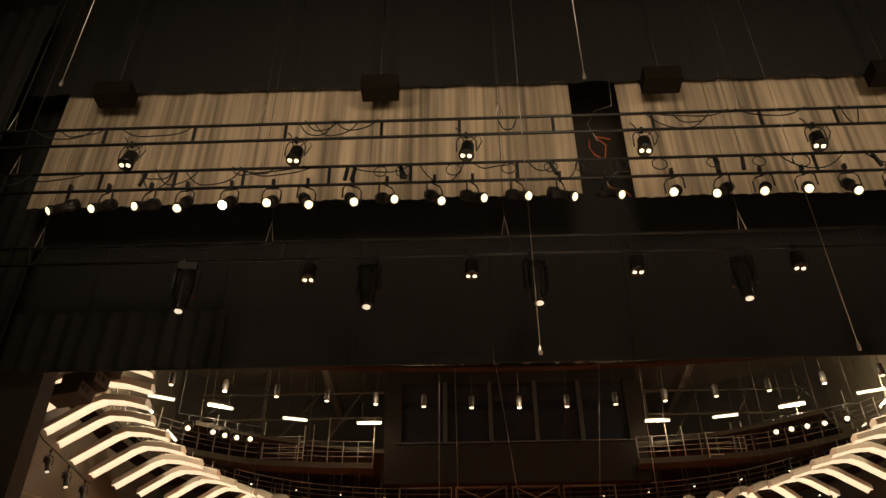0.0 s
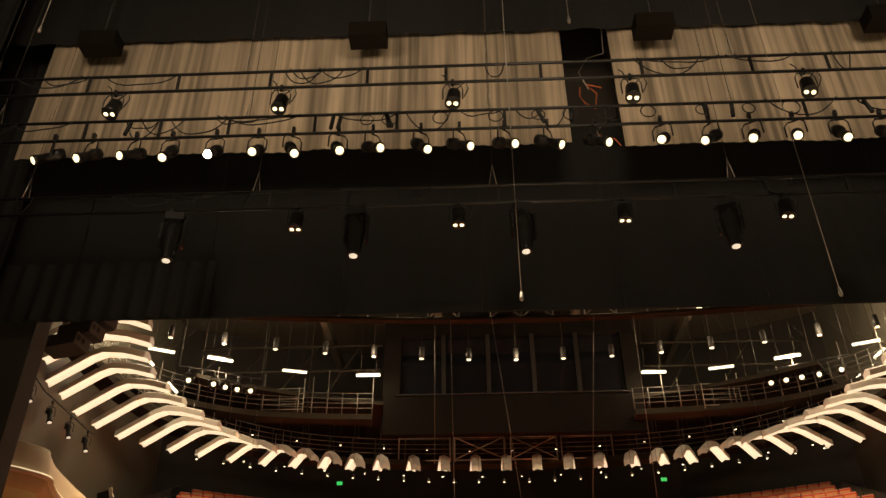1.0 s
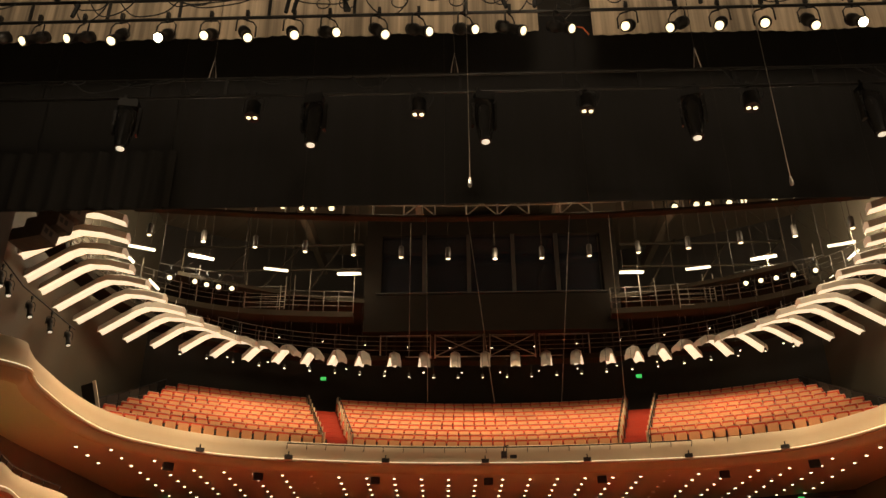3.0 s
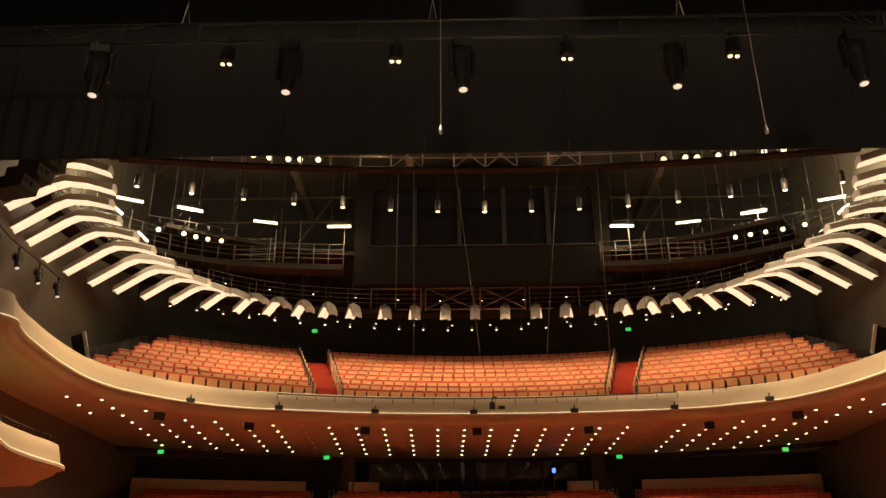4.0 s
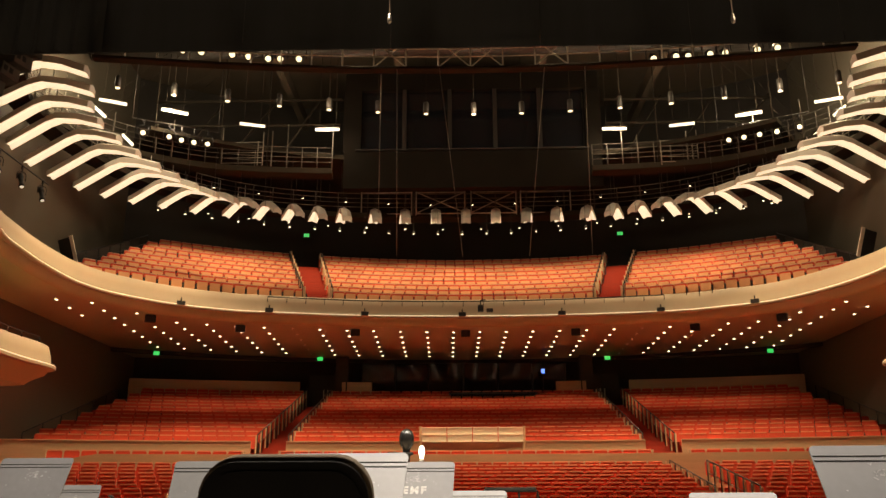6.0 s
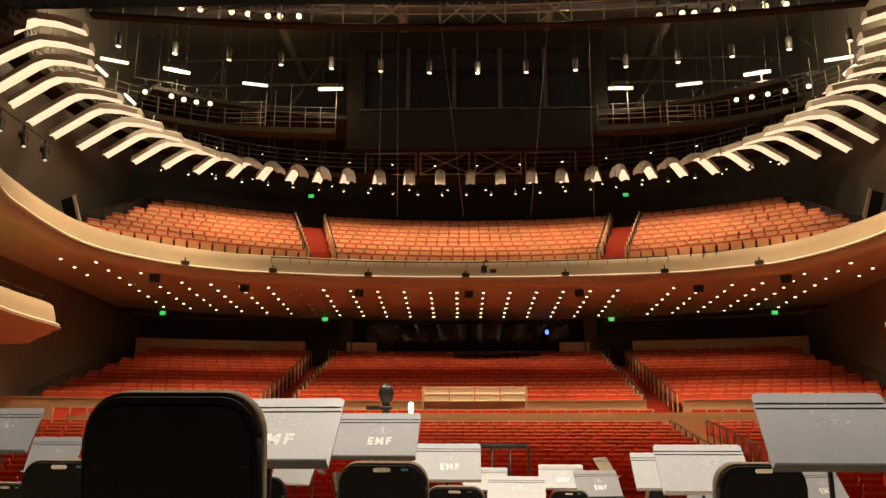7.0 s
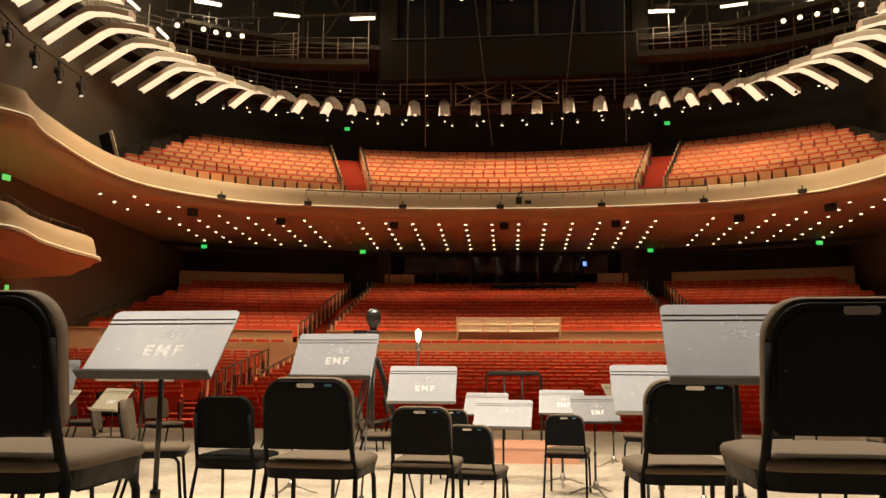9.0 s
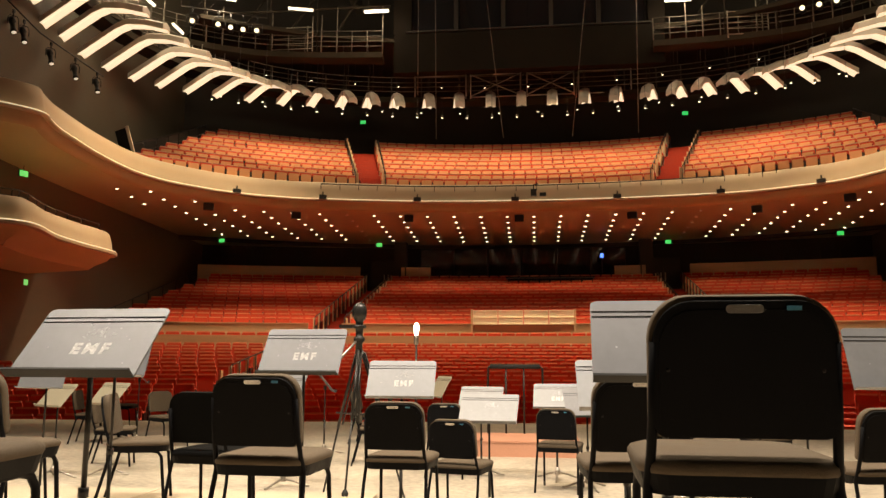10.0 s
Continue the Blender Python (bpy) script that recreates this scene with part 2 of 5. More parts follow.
for i, (y0, y1, z, x0, x1) in enumerate(((-4.0, 2.55, 0.6, -6, 7), (2.55, 4.3, 0.4, -6, 7), (4.3, 5.95, 0.2, -0.35, 7), (4.3, 6.85, 0.2, -6, -0.35))):
    r = thing("orchestra_riser", "low tan riser deck with a worn edge on the stage floor", "riser", "orchestra risers", m=pose(0, 0, 0))
    n = max(1, round((x1 - x0) / 2.0))
    w = (x1 - x0) / n
    me = Build().box((0, 0, -0.03), (w - 0.012, y1 - y0, 0.06)).mesh("deck", RISER)
    for k in range(n):
        part("deck", me, [], r, m=pose(x0 + w * (k + 0.5), (y0 + y1) / 2, z))
    part("skirt", Build().box(((x0 + x1) / 2, y1 - 0.03, (z - 0.06) / 2), (x1 - x0, 0.02, z - 0.06)), BLACK_STEEL, r, "black front board")

# ---- house floor: stepped rows bowed about one centre ----
CX, CY = 0.0, -10.5
FRONT = [(29.2 + 0.72 * i, -1.0 + 0.121 * i) for i in range(18)]
REAR = [(45.6 + 0.80 * i, 2.25 + 0.229 * i) for i in range(14)]
b = Build()
prof = [(-27.6, -1.05)]
for r, z in FRONT:
    prof += [(-(r - 0.34), prof[-1][1]), (-(r - 0.34), z)]
prof += [(-42.35, prof[-1][1]), (-42.35, 1.55), (-44.9, 1.55), (-44.9, 2.25)]
for r, z in REAR[1:]:
    prof += [(-(r - 0.4), prof[-1][1]), (-(r - 0.4), z)]
prof += [(-61, prof[-1][1])]
path = [((Vector((CX, CY))), Vector((-math.sin(a), -math.cos(a)))) for a in [radians(-34 + 68 * i / 48) for i in range(49)]]
b.sweep(path, prof)
solid("ground", b, CARPET, "red carpeted stepped floor of the stalls", "floor")

# ---- side walls, back walls, ceilings ----
for sx, nm in ((-1, "wall_west"), (1, "wall_east")):
    b = Build()
    line = [(10.4, 13.0), (12.6, 14.2), (16.8, 17.8), (17.6, 22), (18.4, 30), (19.6, 49.5)]
    pth = smooth_path([(sx * x, y) for x, y in line], 1, -sx)
    b.sweep(pth, [(0, -1.2), (0, 24), (-0.4, 24), (-0.4, -1.2)], closed_prof=True)
    w = solid(nm, b, SIDE_WALL, "dark warm grey plaster side wall of the hall", "wall")
b = Build().sweep(arc_path(CX, CY, 59.3, -20.5, 20.5, 40), [(0, 2), (0, 8.6), (-0.3, 8.6), (-0.3, 2)], closed_prof=True)
solid("wall_north", b, BLACK_WALL, "black back wall of the stalls", "wall")
b = Build().sweep(arc_path(0, 14, 33.6, -20.3, 20.3, 40), [(0, 8), (0, 24), (-0.3, 24), (-0.3, 8)], closed_prof=True)
solid("wall_north_upper", b, BLACK_WALL, "black back wall of the balcony", "wall")
b = Build().box((0, 31, 24.2), (42, 38, 0.3))
solid("ceiling", b, CEIL_BLACK, "black ceiling of the hall", "ceiling")
b = Build().sweep(arc_path(0, 14, 33.5, -19.6, 19.6, 40), [(0, 17.2), (8.6, 17.2), (8.6, 17.4), (0, 17.4)], closed_prof=True)
solid("ceiling_balcony", b, DEEP, "low black ceiling over the balcony", "ceiling")
# stage house
b = Build().box((0, -7.2, 10), (44, 0.3, 20))
solid("wall_south", b, BLACK_WALL, "black back wall of the stage", "wall")
for sx, nm in ((-1, "wall_stage_west"), (1, "wall_stage_east")):
    solid(nm, Build().box((sx * 15, 2.6, 10), (0.3, 19.4, 20)), BLACK_WALL, "black side wall of the stage", "wall")
solid("ceiling_stage", Build().box((0, 2.6, 20.1), (30.6, 19.8, 0.2)), CEIL_BLACK, "black ceiling of the stage house", "ceiling")
b = Build().box((0, 12.6, 16.7), (40, 0.4, 15.6))
for sx in (-1, 1):
    b.box((sx * 12.3, 12.6, 4.2), (5.4, 0.4, 9.4))
    b.box((sx * 10.25, 13.2, 10), (0.4, 0.9, 22))
solid("wall_proscenium", b, BLACK_WALL, "black proscenium wall round the stage opening", "wall")

# ---- balcony ----
LIP_EAST = [(0, 36.75), (4.7, 36.6), (9.5, 35.85), (11.8, 34.8), (13.3, 33.8), (14.35, 32.05), (15.0, 30.2), (15.3, 28.3), (15.1, 26.3), (14.9, 24.8), (14.65, 23.5), (14.35, 22.5), (14.15, 21.9), (14.4, 21.25), (15.2, 20.3), (16.9, 18.6)]
LIP_WEST = [(-4.7, 36.4), (-8.9, 35.4), (-10.5, 34.85), (-12.5, 33.5), (-14.1, 31.45), (-14.72, 29.8), (-14.85, 28.2), (-14.75, 26.3), (-14.55, 24.8), (-14.35, 23.5), (-14.05, 22.5), (-13.85, 21.9), (-14.15, 21.25), (-15.0, 20.3), (-16.9, 18.6)]
lip = smooth_path(LIP_WEST[::-1] + LIP_EAST, 6, -1)
balcony = thing("balcony", "long bowed balcony with a cream front lit from below", "balcony", kind="structure")
face_prof = [(-0.34, 8.9), (-0.34, 9.44), (-0.28, 9.5), (-0.16, 9.5), (-0.11, 9.46), (-0.05, 9.15), (0.0, 8.9), (0.03, 8.74), (0.04, 8.66)]
part("front", Build().sweep(lip, face_prof, smooth=True), PLASTER, balcony, "cream plaster balcony front")
part("ledge", Build().sweep(lip, [(0.04, 8.66), (0.16, 8.66), (0.18, 8.63), (0.16, 8.58), (0.02, 8.57)]), PLASTER, balcony)
part("light_strip", Build().sweep(lip, [(0.15, 8.672), (0.15, 8.688), (0.06, 8.688), (0.06, 8.672)], closed_prof=True), COVE, balcony, "lit warm strip along the ledge")
part("valance", Build().sweep(lip, [(0.02, 8.57), (0.01, 8.46), (-0.03, 8.32), (-0.1, 8.23), (-0.18, 8.2)], smooth=True), FASCIA_BROWN, balcony, "brown curved underside of the front")
# soffit: from the lip to the back wall
b = Build()
k = len(lip)
for p, nrm in lip:
    q = p - nrm * 0.18
    t = Vector((q.x * 1.08 + math.copysign(2.2, q.x) * min(1, abs(q.x) / 12), 49.0))
    if q.y < 33:
        t = Vector((math.copysign(19.8, q.x), max(q.y + (q.y - 20) * 1.25, q.y)))
    b.v += [(q.x, q.y, 8.2), (t.x, t.y, 8.2)]
for i in range(k - 1):
    b.face([2 * i, 2 * i + 2, 2 * i + 3, 2 * i + 1])
part("soffit", b, SOFFIT, balcony, "terracotta painted underside")
# stepped deck
BX = 0.6
BAL = [(23.8 + 0.85 * i, 9.15 + 0.445 * i) for i in range(9)]


def front_line(x):
    """How far back the balcony front stands at a place across the hall."""
    return min((abs(p.x - x), p.y) for p, n in lip if p.y > 26)[1]


for i, (r, z) in enumerate(BAL):
    back = -0.86 if i < 8 else -3.4
    edge = [(Vector((p.x, max(p.y, front_line(p.x) + 0.42))), n) for p, n in arc_path(BX, 14, r - 0.45, -16.1, 16.5, 60) if abs(p.x) < 14.4 or i > 2]
    part("step", Build().sweep(edge, [(0, z - 0.5), (0, z), (back, z), (back, z - 0.5)], closed_prof=True), CARPET, balcony, "red carpeted step")
for sx in (-1, 1):
    b = Build()
    inner = [p - n * 0.33 for p, n in lip if p.x * sx > 0 and p.y < 32.5]
    for p in inner:
        b.v += [(p.x, p.y, 8.95), (sx * 19.6, p.y, 8.95)]
    for i in range(len(inner) - 1):
        b.face([2 * i, 2 * i + 2, 2 * i + 3, 2 * i + 1])
    part("side_deck", b, DEEP, balcony, "dark side gangway")

    b = Build()
    line = [(sx * 16.55, 14 + math.sqrt(r * r - (16.55 - sx * BX) ** 2), z) for i, (r, z) in enumerate(BAL)]
    for x, y, z in line:
        b.v += [(x, y - 0.4, 8.9), (x + sx * 0.15, y - 0.4, 8.9), (x + sx * 0.15, y - 0.4, z + 0.62), (x, y - 0.4, z + 0.62)]
    for i in range(len(line) - 1):
        for j in range(4):
            b.face([4 * i + j, 4 * i + 4 + j, 4 * i + 4 + (j + 1) % 4, 4 * i + (j + 1) % 4])
    part("cheek_wall", b, BLACK_WALL, balcony, "dark wall beside the outer seats")

# side boxes below the balcony
for sx in (-1, 1):
    box = thing("side_box", "cream fronted side box jutting from the wall, lit from below", "box", "side boxes", "structure")
    pp = [(18.2, 28.3), (16.0, 27.7), (14.1, 26.85), (13.9, 24.4), (13.7, 22.6), (13.15, 20.7), (13.6, 19.9), (15.0, 18.6), (16.8, 17.6)]
    pth = smooth_path([(sx * x, y) for x, y in pp], 5, -sx)
    pth2 = pth[10:]
    part("front", Build().sweep(pth, [(-0.3, 5.2), (-0.3, 5.74), (-0.22, 5.8), (-0.1, 5.74), (0, 5.4), (0.04, 5.06)], smooth=True), PLASTER, box, "cream plaster front")
    part("ledge", Build().sweep(pth, [(0.04, 5.06), (0.2, 5.06), (0.2, 4.97), (0, 4.96)]), PLASTER, box)
    part("light_strip", Build().sweep(pth2, [(0.19, 5.07), (0.19, 5.09), (0.07, 5.09), (0.07, 5.07)], closed_prof=True), COVE, box, "lit warm strip along the ledge")
    part("valance", Build().sweep(pth, [(0, 4.96), (-0.12, 4.78), (-0.5, 4.6), (-0.7, 4.45)], smooth=True), FASCIA_BROWN, box, "red-brown underside of the front")
    b = Build()
    for p, nrm in pth:
        q = p - nrm * 0.7
        b.v += [(q.x, q.y, 4.45), (sx * 18.3, q.y, 4.45), (q.x, q.y, 5.2), (sx * 18.3, q.y, 5.2)]
    for i in range(len(pth) - 1):
        b.face([4 * i, 4 * i + 4, 4 * i + 5, 4 * i + 1])
        b.face([4 * i + 2, 4 * i + 6, 4 * i + 7, 4 * i + 3])
    part("deck", b, SOFFIT, box)
    rail = Build()
    for i in range(12, len(pth), 2):
        p, nrm = pth[i]
        q = p - nrm * 0.2
        rail.tube([(q.x, q.y, 5.74), (q.x, q.y, 5.98)], 0.02, 5)
    rail.tube([(*(p - nrm * 0.2), 5.98) for p, nrm in pth[12:]], 0.022, 5)
    part("rail", rail, BLACK_STEEL, box, "thin black rail on the front")

# parapets between the two seating blocks
b = Build().sweep(arc_path(CX, CY, 42.4, -13.4, 13.4, 30), [(-0.06, 1.0), (-0.06, 2.3), (0.12, 2.3), (0.12, 1.0)], closed_prof=True)
# its ends slope down beside the outer aisles
for sx in (-1, 1):
    k = len(b.v)
    ends = arc_path(CX, CY, 42.4, sx * 13.4, sx * 17.3, 10)
    for i, (p, nrm) in enumerate(ends):
        top = 2.3 - 1.15 * (i / 10) ** 1.25
        for o, z in ((-0.06, 0.6), (-0.06, top), (0.12, top), (0.12, 0.6)):
            b.v.append((p.x + nrm.x * o, p.y + nrm.y * o, z))
    for i in range(10):
        for j in range(4):
            b.face([k + 4 * i + j, k + 4 * i + 4 + j, k + 4 * i + 4 + (j + 1) % 4, k + 4 * i + (j + 1) % 4])
solid("parapet_1", b, WOOD, "oak panelled low wall behind the front seats", "parapet")
par = thing("parapet_2", "oak panelled low wall before the rear seats", "parapet", kind="structure")
for x0, x1 in ((-18.5, -8.75), (-7.35, 7.35), (8.75, 18.5)):
    part("panel", Build().sweep(arc_path(CX, CY, 44.75, x0, x1, 14), [(-0.08, 1.5), (-0.08, 2.86), (0.1, 2.86), (0.1, 1.5)], closed_prof=True), WOOD, par)
    part("capping", Build().sweep(arc_path(CX, CY, 44.75, x0, x1, 14), [(-0.1, 2.86), (-0.1, 2.9), (0.14, 2.9), (0.14, 2.86)], closed_prof=True), WOOD, par)
# low wall behind the rear seats
par = thing("parapet_3", "oak panelled low wall behind the rear seats", "parapet", kind="structure")
for x0, x1 in ((-18.2, -9.3), (-6.95, -5.25), (5.25, 6.95), (9.3, 18.2)):
    part("panel", Build().sweep(arc_path(CX, CY, 56.9, x0, x1, 14), [(-0.08, 4.9), (-0.08, 6.72), (0.1, 6.72), (0.1, 4.9)], closed_prof=True), WOOD, par)

# ---- lamps of the house and the stage, with added fill ----
NEUTRAL = (1.0, 0.85, 0.67)
for x in (-7.0, -3.5, 0.0, 3.5, 7.0):
    spot("stage_lamp", (x, 8.7, 9.5), (x * 0.6, 8.0, 0), 1250, 85, 0.1, (1.0, 0.78, 0.52))
# unseen overhead row, assumed from the brightly lit music desks
for x in (-6.0, -2.0, 2.0, 6.0):
    spot("overhead_lamp", (x, 3.2, 11.0), (x * 0.8, 5.8, 0), 3300, 74, 0.12, NEUTRAL)
# unseen lamps added to brighten the drape and the borders
for x in (-6.5, 0.0, 6.5):
    spot("drape_fill_lamp", (x, 3.0, 10.6), (x, 10.6, 13.2), 950, 85, 1.3, (1.0, 0.8, 0.56), 0.9)
for x, watts in ((-11, 3200), (-7.5, 4800), (-3.6, 5400), (0.8, 5400), (4.6, 5400), (8.3, 4600), (11.5, 2800)):
    spot("house_lamp", (x, 32.4 - abs(x) * 0.15, 17.0), (x * 1.2, 28.6, 0), watts, 78, 0.15)
# added fill for the stalls' seat fronts; no lantern hangs here
for x in (-10, -3.5, 3.5, 10):
    spot("stalls_fill_lamp", (x, 26.0, 18.5), (x * 1.1, 27.0, 0.0), 6200, 74, 0.15, WARM, 0.8)
for a in (-29, -21, -12.5, -4, 4, 12.5, 21, 29):
    s, c = math.sin(radians(a)), math.cos(radians(a))
    spot("balcony_lamp", (23.6 * s, 14 + 23.6 * c, 15.3), (26.5 * s, 14 + 26.5 * c, 10.5), 1080, 86, 0.2, WARM, 0.35)
for x in (-13, -9, -4.5, 0, 4.5, 9, 13):
    spot("soffit_lamp", (x, 41.5 - x * x * 0.018, 8.1), (x, 41 - x * x * 0.018, 3), 330, 140, 0.4)


def glow_lamp(name, x, y, z, watts):
    data = bpy.data.lights.new(name, "POINT")
    data.energy, data.color, data.shadow_soft_size = watts, (1.0, 0.82, 0.56), 0.3
    new(name, data).matrix_world = pose(x, y, z)


# fluorescent tubes on the catwalks shine all round; points by the pendants are added fill
for x, y in ((-13.6, 34.2), (-6.7, 36.4), (7.6, 36.7), (13.8, 35.2), (-16.0, 31.5), (16.6, 32.0)):
    glow_lamp("work_light_glow", x, y, 18.0, 350 if abs(x) > 10 else 150)
for x in (-12.0, -6.0, 0.8, 7.5, 13.0):
    glow_lamp("pendant_glow", x, 32.4 - abs(x) * 0.18, 16.9, 240 if abs(x) > 11 else 230)

# ---- rows of theatre seats ----
def seat_mesh(pan, wide=0.44, tall=0.36, top=0.5, cap=None):
    """A tipped-up theatre seat that faces -y: padded back, folded pan, iron standards, top edge in a highlight colour.
    """
    b = Build()
    lean = Matrix.Rotation(radians(-12), 3, "X")
    back = rounded(0.535, top, 0.06, 0, 3)
    k = len(b.v)
    b.plate(back, 0.0, 0.07, 0, 0, 0)
    b.v[k:] = [tuple(Vector((0, 0.2, 0.42)) + lean @ Vector(p)) for p in b.v[k:]]
    k = len(b.v)
    b.plate(rounded(wide, tall, 0.05, 0, 3), 0.0, 0.09, 1, 1, 1)
    b.v[k:] = [tuple(Vector((0, 0.05, 0.38)) + lean @ Vector(p)) for p in b.v[k:]]
    # paler strip that paints the lit top edge of the back
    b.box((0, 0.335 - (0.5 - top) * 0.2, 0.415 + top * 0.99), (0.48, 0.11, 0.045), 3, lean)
    b.box((0.275, 0.12, 0.31), (0.035, 0.34, 0.62), 2)
    b.box((0.275, 0.08, 0.635), (0.05, 0.3, 0.03), 0)
    return b.mesh("seat", SEAT_RED, pan, SEAT_IRON, cap or SEAT_LIT)


SEAT_A, SEAT_B = seat_mesh(SEAT_RED, cap=SEAT_LIT_RED), seat_mesh(SEAT_PAN, 0.46, 0.38, 0.46)
END_PANEL = Build().box((0, 0.1, 0.46), (0.06, 0.5, 0.92)).mesh("end_panel", WOOD)


def seat_row(cx, cy, r, z, x0, x1, me, label, group, pitch=0.56, ends=(True, True), shift=0.0):
    a0, a1 = math.asin(x0 / r), math.asin(x1 / r)
    n = int((a1 - a0) * r / pitch)
    row = thing("seat_row", label, "theatre seats", group)
    for i in range(n):
        a = a0 + (a1 - a0) * (i + 0.5 + shift) / n
        part("seat", me, [], row, m=pose(cx + r * math.sin(a), cy + r * math.cos(a), z, rz=-math.degrees(a)))
    for a, on in zip((a0, a1), ends):
        if on:
            part("end_panel", END_PANEL, [], row, m=pose(cx + r * math.sin(a), cy + r * math.cos(a), z, rz=-math.degrees(a)))


for i, (r, z) in enumerate(BAL):
    s0, s1 = math.sin(radians(15.2)) * r, math.sin(radians(18.2)) * r
    for x0, x1 in ((-16.5, -s1 - BX), (-s0 - BX, s0 - BX), (s1 - BX, 15.6)):
        seat_row(BX, 14, r, z, x0, x1, SEAT_B, "row of salmon and red tip-up seats on the balcony steps", "balcony seat rows", 0.54, (x0 > -15, x1 < 15), 0.22 * (-1) ** i)
for i, (r, z) in enumerate(FRONT):
    for x0, x1 in ((-15.6, -8.75), (-7.35, 7.35), (8.75, 15.6)):
        seat_row(CX, CY, r, z, x0, x1, SEAT_A, "row of red upholstered seats in the front stalls", "front stalls seat rows", ends=(i > 8 and x0 > -15, i > 8 and x1 < 15), shift=0.22 * (-1) ** i)
for x0, x1 in ((-15.6, -8.75), (-7.35, 7.35), (8.75, 15.6)):
    seat_row(CX, CY, 43.6, 1.55, x0, x1, SEAT_A, "row of red seats between two oak walls", "cross aisle seat rows")
for i, (r, z) in enumerate(REAR):
    for x0, x1 in ((-17.1, -8.75), (-7.35, 7.35), (8.75, 16.6 + 0.6 * i / 13)):
        seat_row(CX, CY, r, z, x0, x1, SEAT_A, "row of red upholstered seats in the rear stalls", "rear stalls seat rows", ends=(x0 > -15, x1 < 15), shift=0.22 * (-1) ** i)


# ---- hand rails beside aisles and walls ----
POST = Build().tube([(0, 0, 0), (0, 0, 0.95)], 0.022, 6).mesh("post", BLACK_STEEL)


def hand_rail(pts, label, group, top=0.95):
    h = thing("hand_rail", label, "hand rail", group)
    for p in pts:
        part("post", POST, [], h, m=pose(*p))
    part("rail", Build().tube([(p[0], p[1], p[2] + top) for p in pts], 0.024, 6), BLACK_STEEL, h)
    part("mid_rail", Build().tube([(p[0], p[1], p[2] + top * 0.55) for p in pts], 0.014, 5), BLACK_STEEL, h)


for sx in (-1, 1):
    for x in (7.42, 8.68):
        hand_rail([(sx * x, CY + math.sqrt(r * r - x * x) - 0.1, z) for r, z in REAR[::1]], "thin dark aisle rail on the stalls steps", "aisle rails")
        hand_rail([(sx * x, CY + math.sqrt(r * r - x * x) - 0.1, z) for r, z in FRONT[10:]], "thin dark aisle rail on the stalls steps", "aisle rails")
    for deg in (15.0, 18.4):
        a = radians(deg)
        hand_rail([(sx * r * math.sin(a), 14 + math.sqrt(r * r - (sx * r * math.sin(a) - BX) ** 2), z) for r, z in BAL], "thin dark aisle rail on the balcony steps", "aisle rails")
    hand_rail([(sx * 16.35, 14 + math.sqrt(r * r - (16.35 - sx * BX) ** 2), z) for i, (r, z) in enumerate(BAL)], "dark rail beside the balcony's outer seats", "aisle rails")
    hand_rail([(sx * (17.3 + 0.8 * i / 13), CY + math.sqrt(r * r - 17.5 ** 2), z) for i, (r, z) in enumerate(REAR) if i % 2 == 0], "dark rail along the side wall of the stalls", "aisle rails")

# half steps of the balcony aisles
for sx in (-1, 1):
    for r, z in BAL[1:]:
        a = math.asin((sx * r * math.sin(radians(16.7)) - BX) / r)
        rr = r - 0.45 - 0.2
        st = Build().box((0, 0, 0), (1.2, 0.42, 0.22)).box((0, -0.2, 0.1), (1.2, 0.05, 0.03))
        part("aisle_step", st, CARPET, balcony, "red carpeted aisle step", m=pose(BX + rr * math.sin(a), 14 + rr * math.cos(a), z - 0.33, rz=-math.degrees(a)))

# slatted barrier before the rear seats
bar = thing("barrier", "four cream slatted panels standing before the low oak wall", "barrier")
for k in range(4):
    x = -1.27 + 1.06 * k
    p = Build().box((x, 34.02, 3.15), (1.0, 0.03, 0.6))
    part("panel", p, BRONZE, bar)
    p = Build()
    for z in (2.87, 3.15, 3.43):
        p.box((x, 33.99, z), (1.02, 0.03, 0.025))
    for dx in (-0.5, 0.0, 0.5):
        p.box((x + dx, 33.985, 3.15), (0.025, 0.03, 0.62))
    part("slats", p, BRONZE, bar)
for x in (-1.84, 2.46):
    part("end_post", Build().box((x, 34.02, 2.52), (0.09, 0.16, 1.94)), WOOD, bar)
solid("mixing_desk", Build().box((1.6, 44.9, 5.3), (4.6, 1.0, 1.1)).box((1.6, 44.5, 5.88), (4.8, 1.2, 0.06)), BLACK_STEEL, "black sound control desk at the back of the stalls", "desk", "thing")

mon = thing("desk_monitor", "small lit blue screen on the sound desk", "monitor", m=pose(4.56, 46.2, 7.32))
part("case", Build().box((0, 0.03, 0.0), (0.26, 0.05, 0.32)).tube([(0, 0.03, -0.15), (0, 0.03, -2.12)], 0.02, 6), BLACK_STEEL, mon)
part("screen", Build().box((0, 0.0, 0.0), (0.18, 0.012, 0.24)), BLUE_GLOW, mon, "lit blue screen")

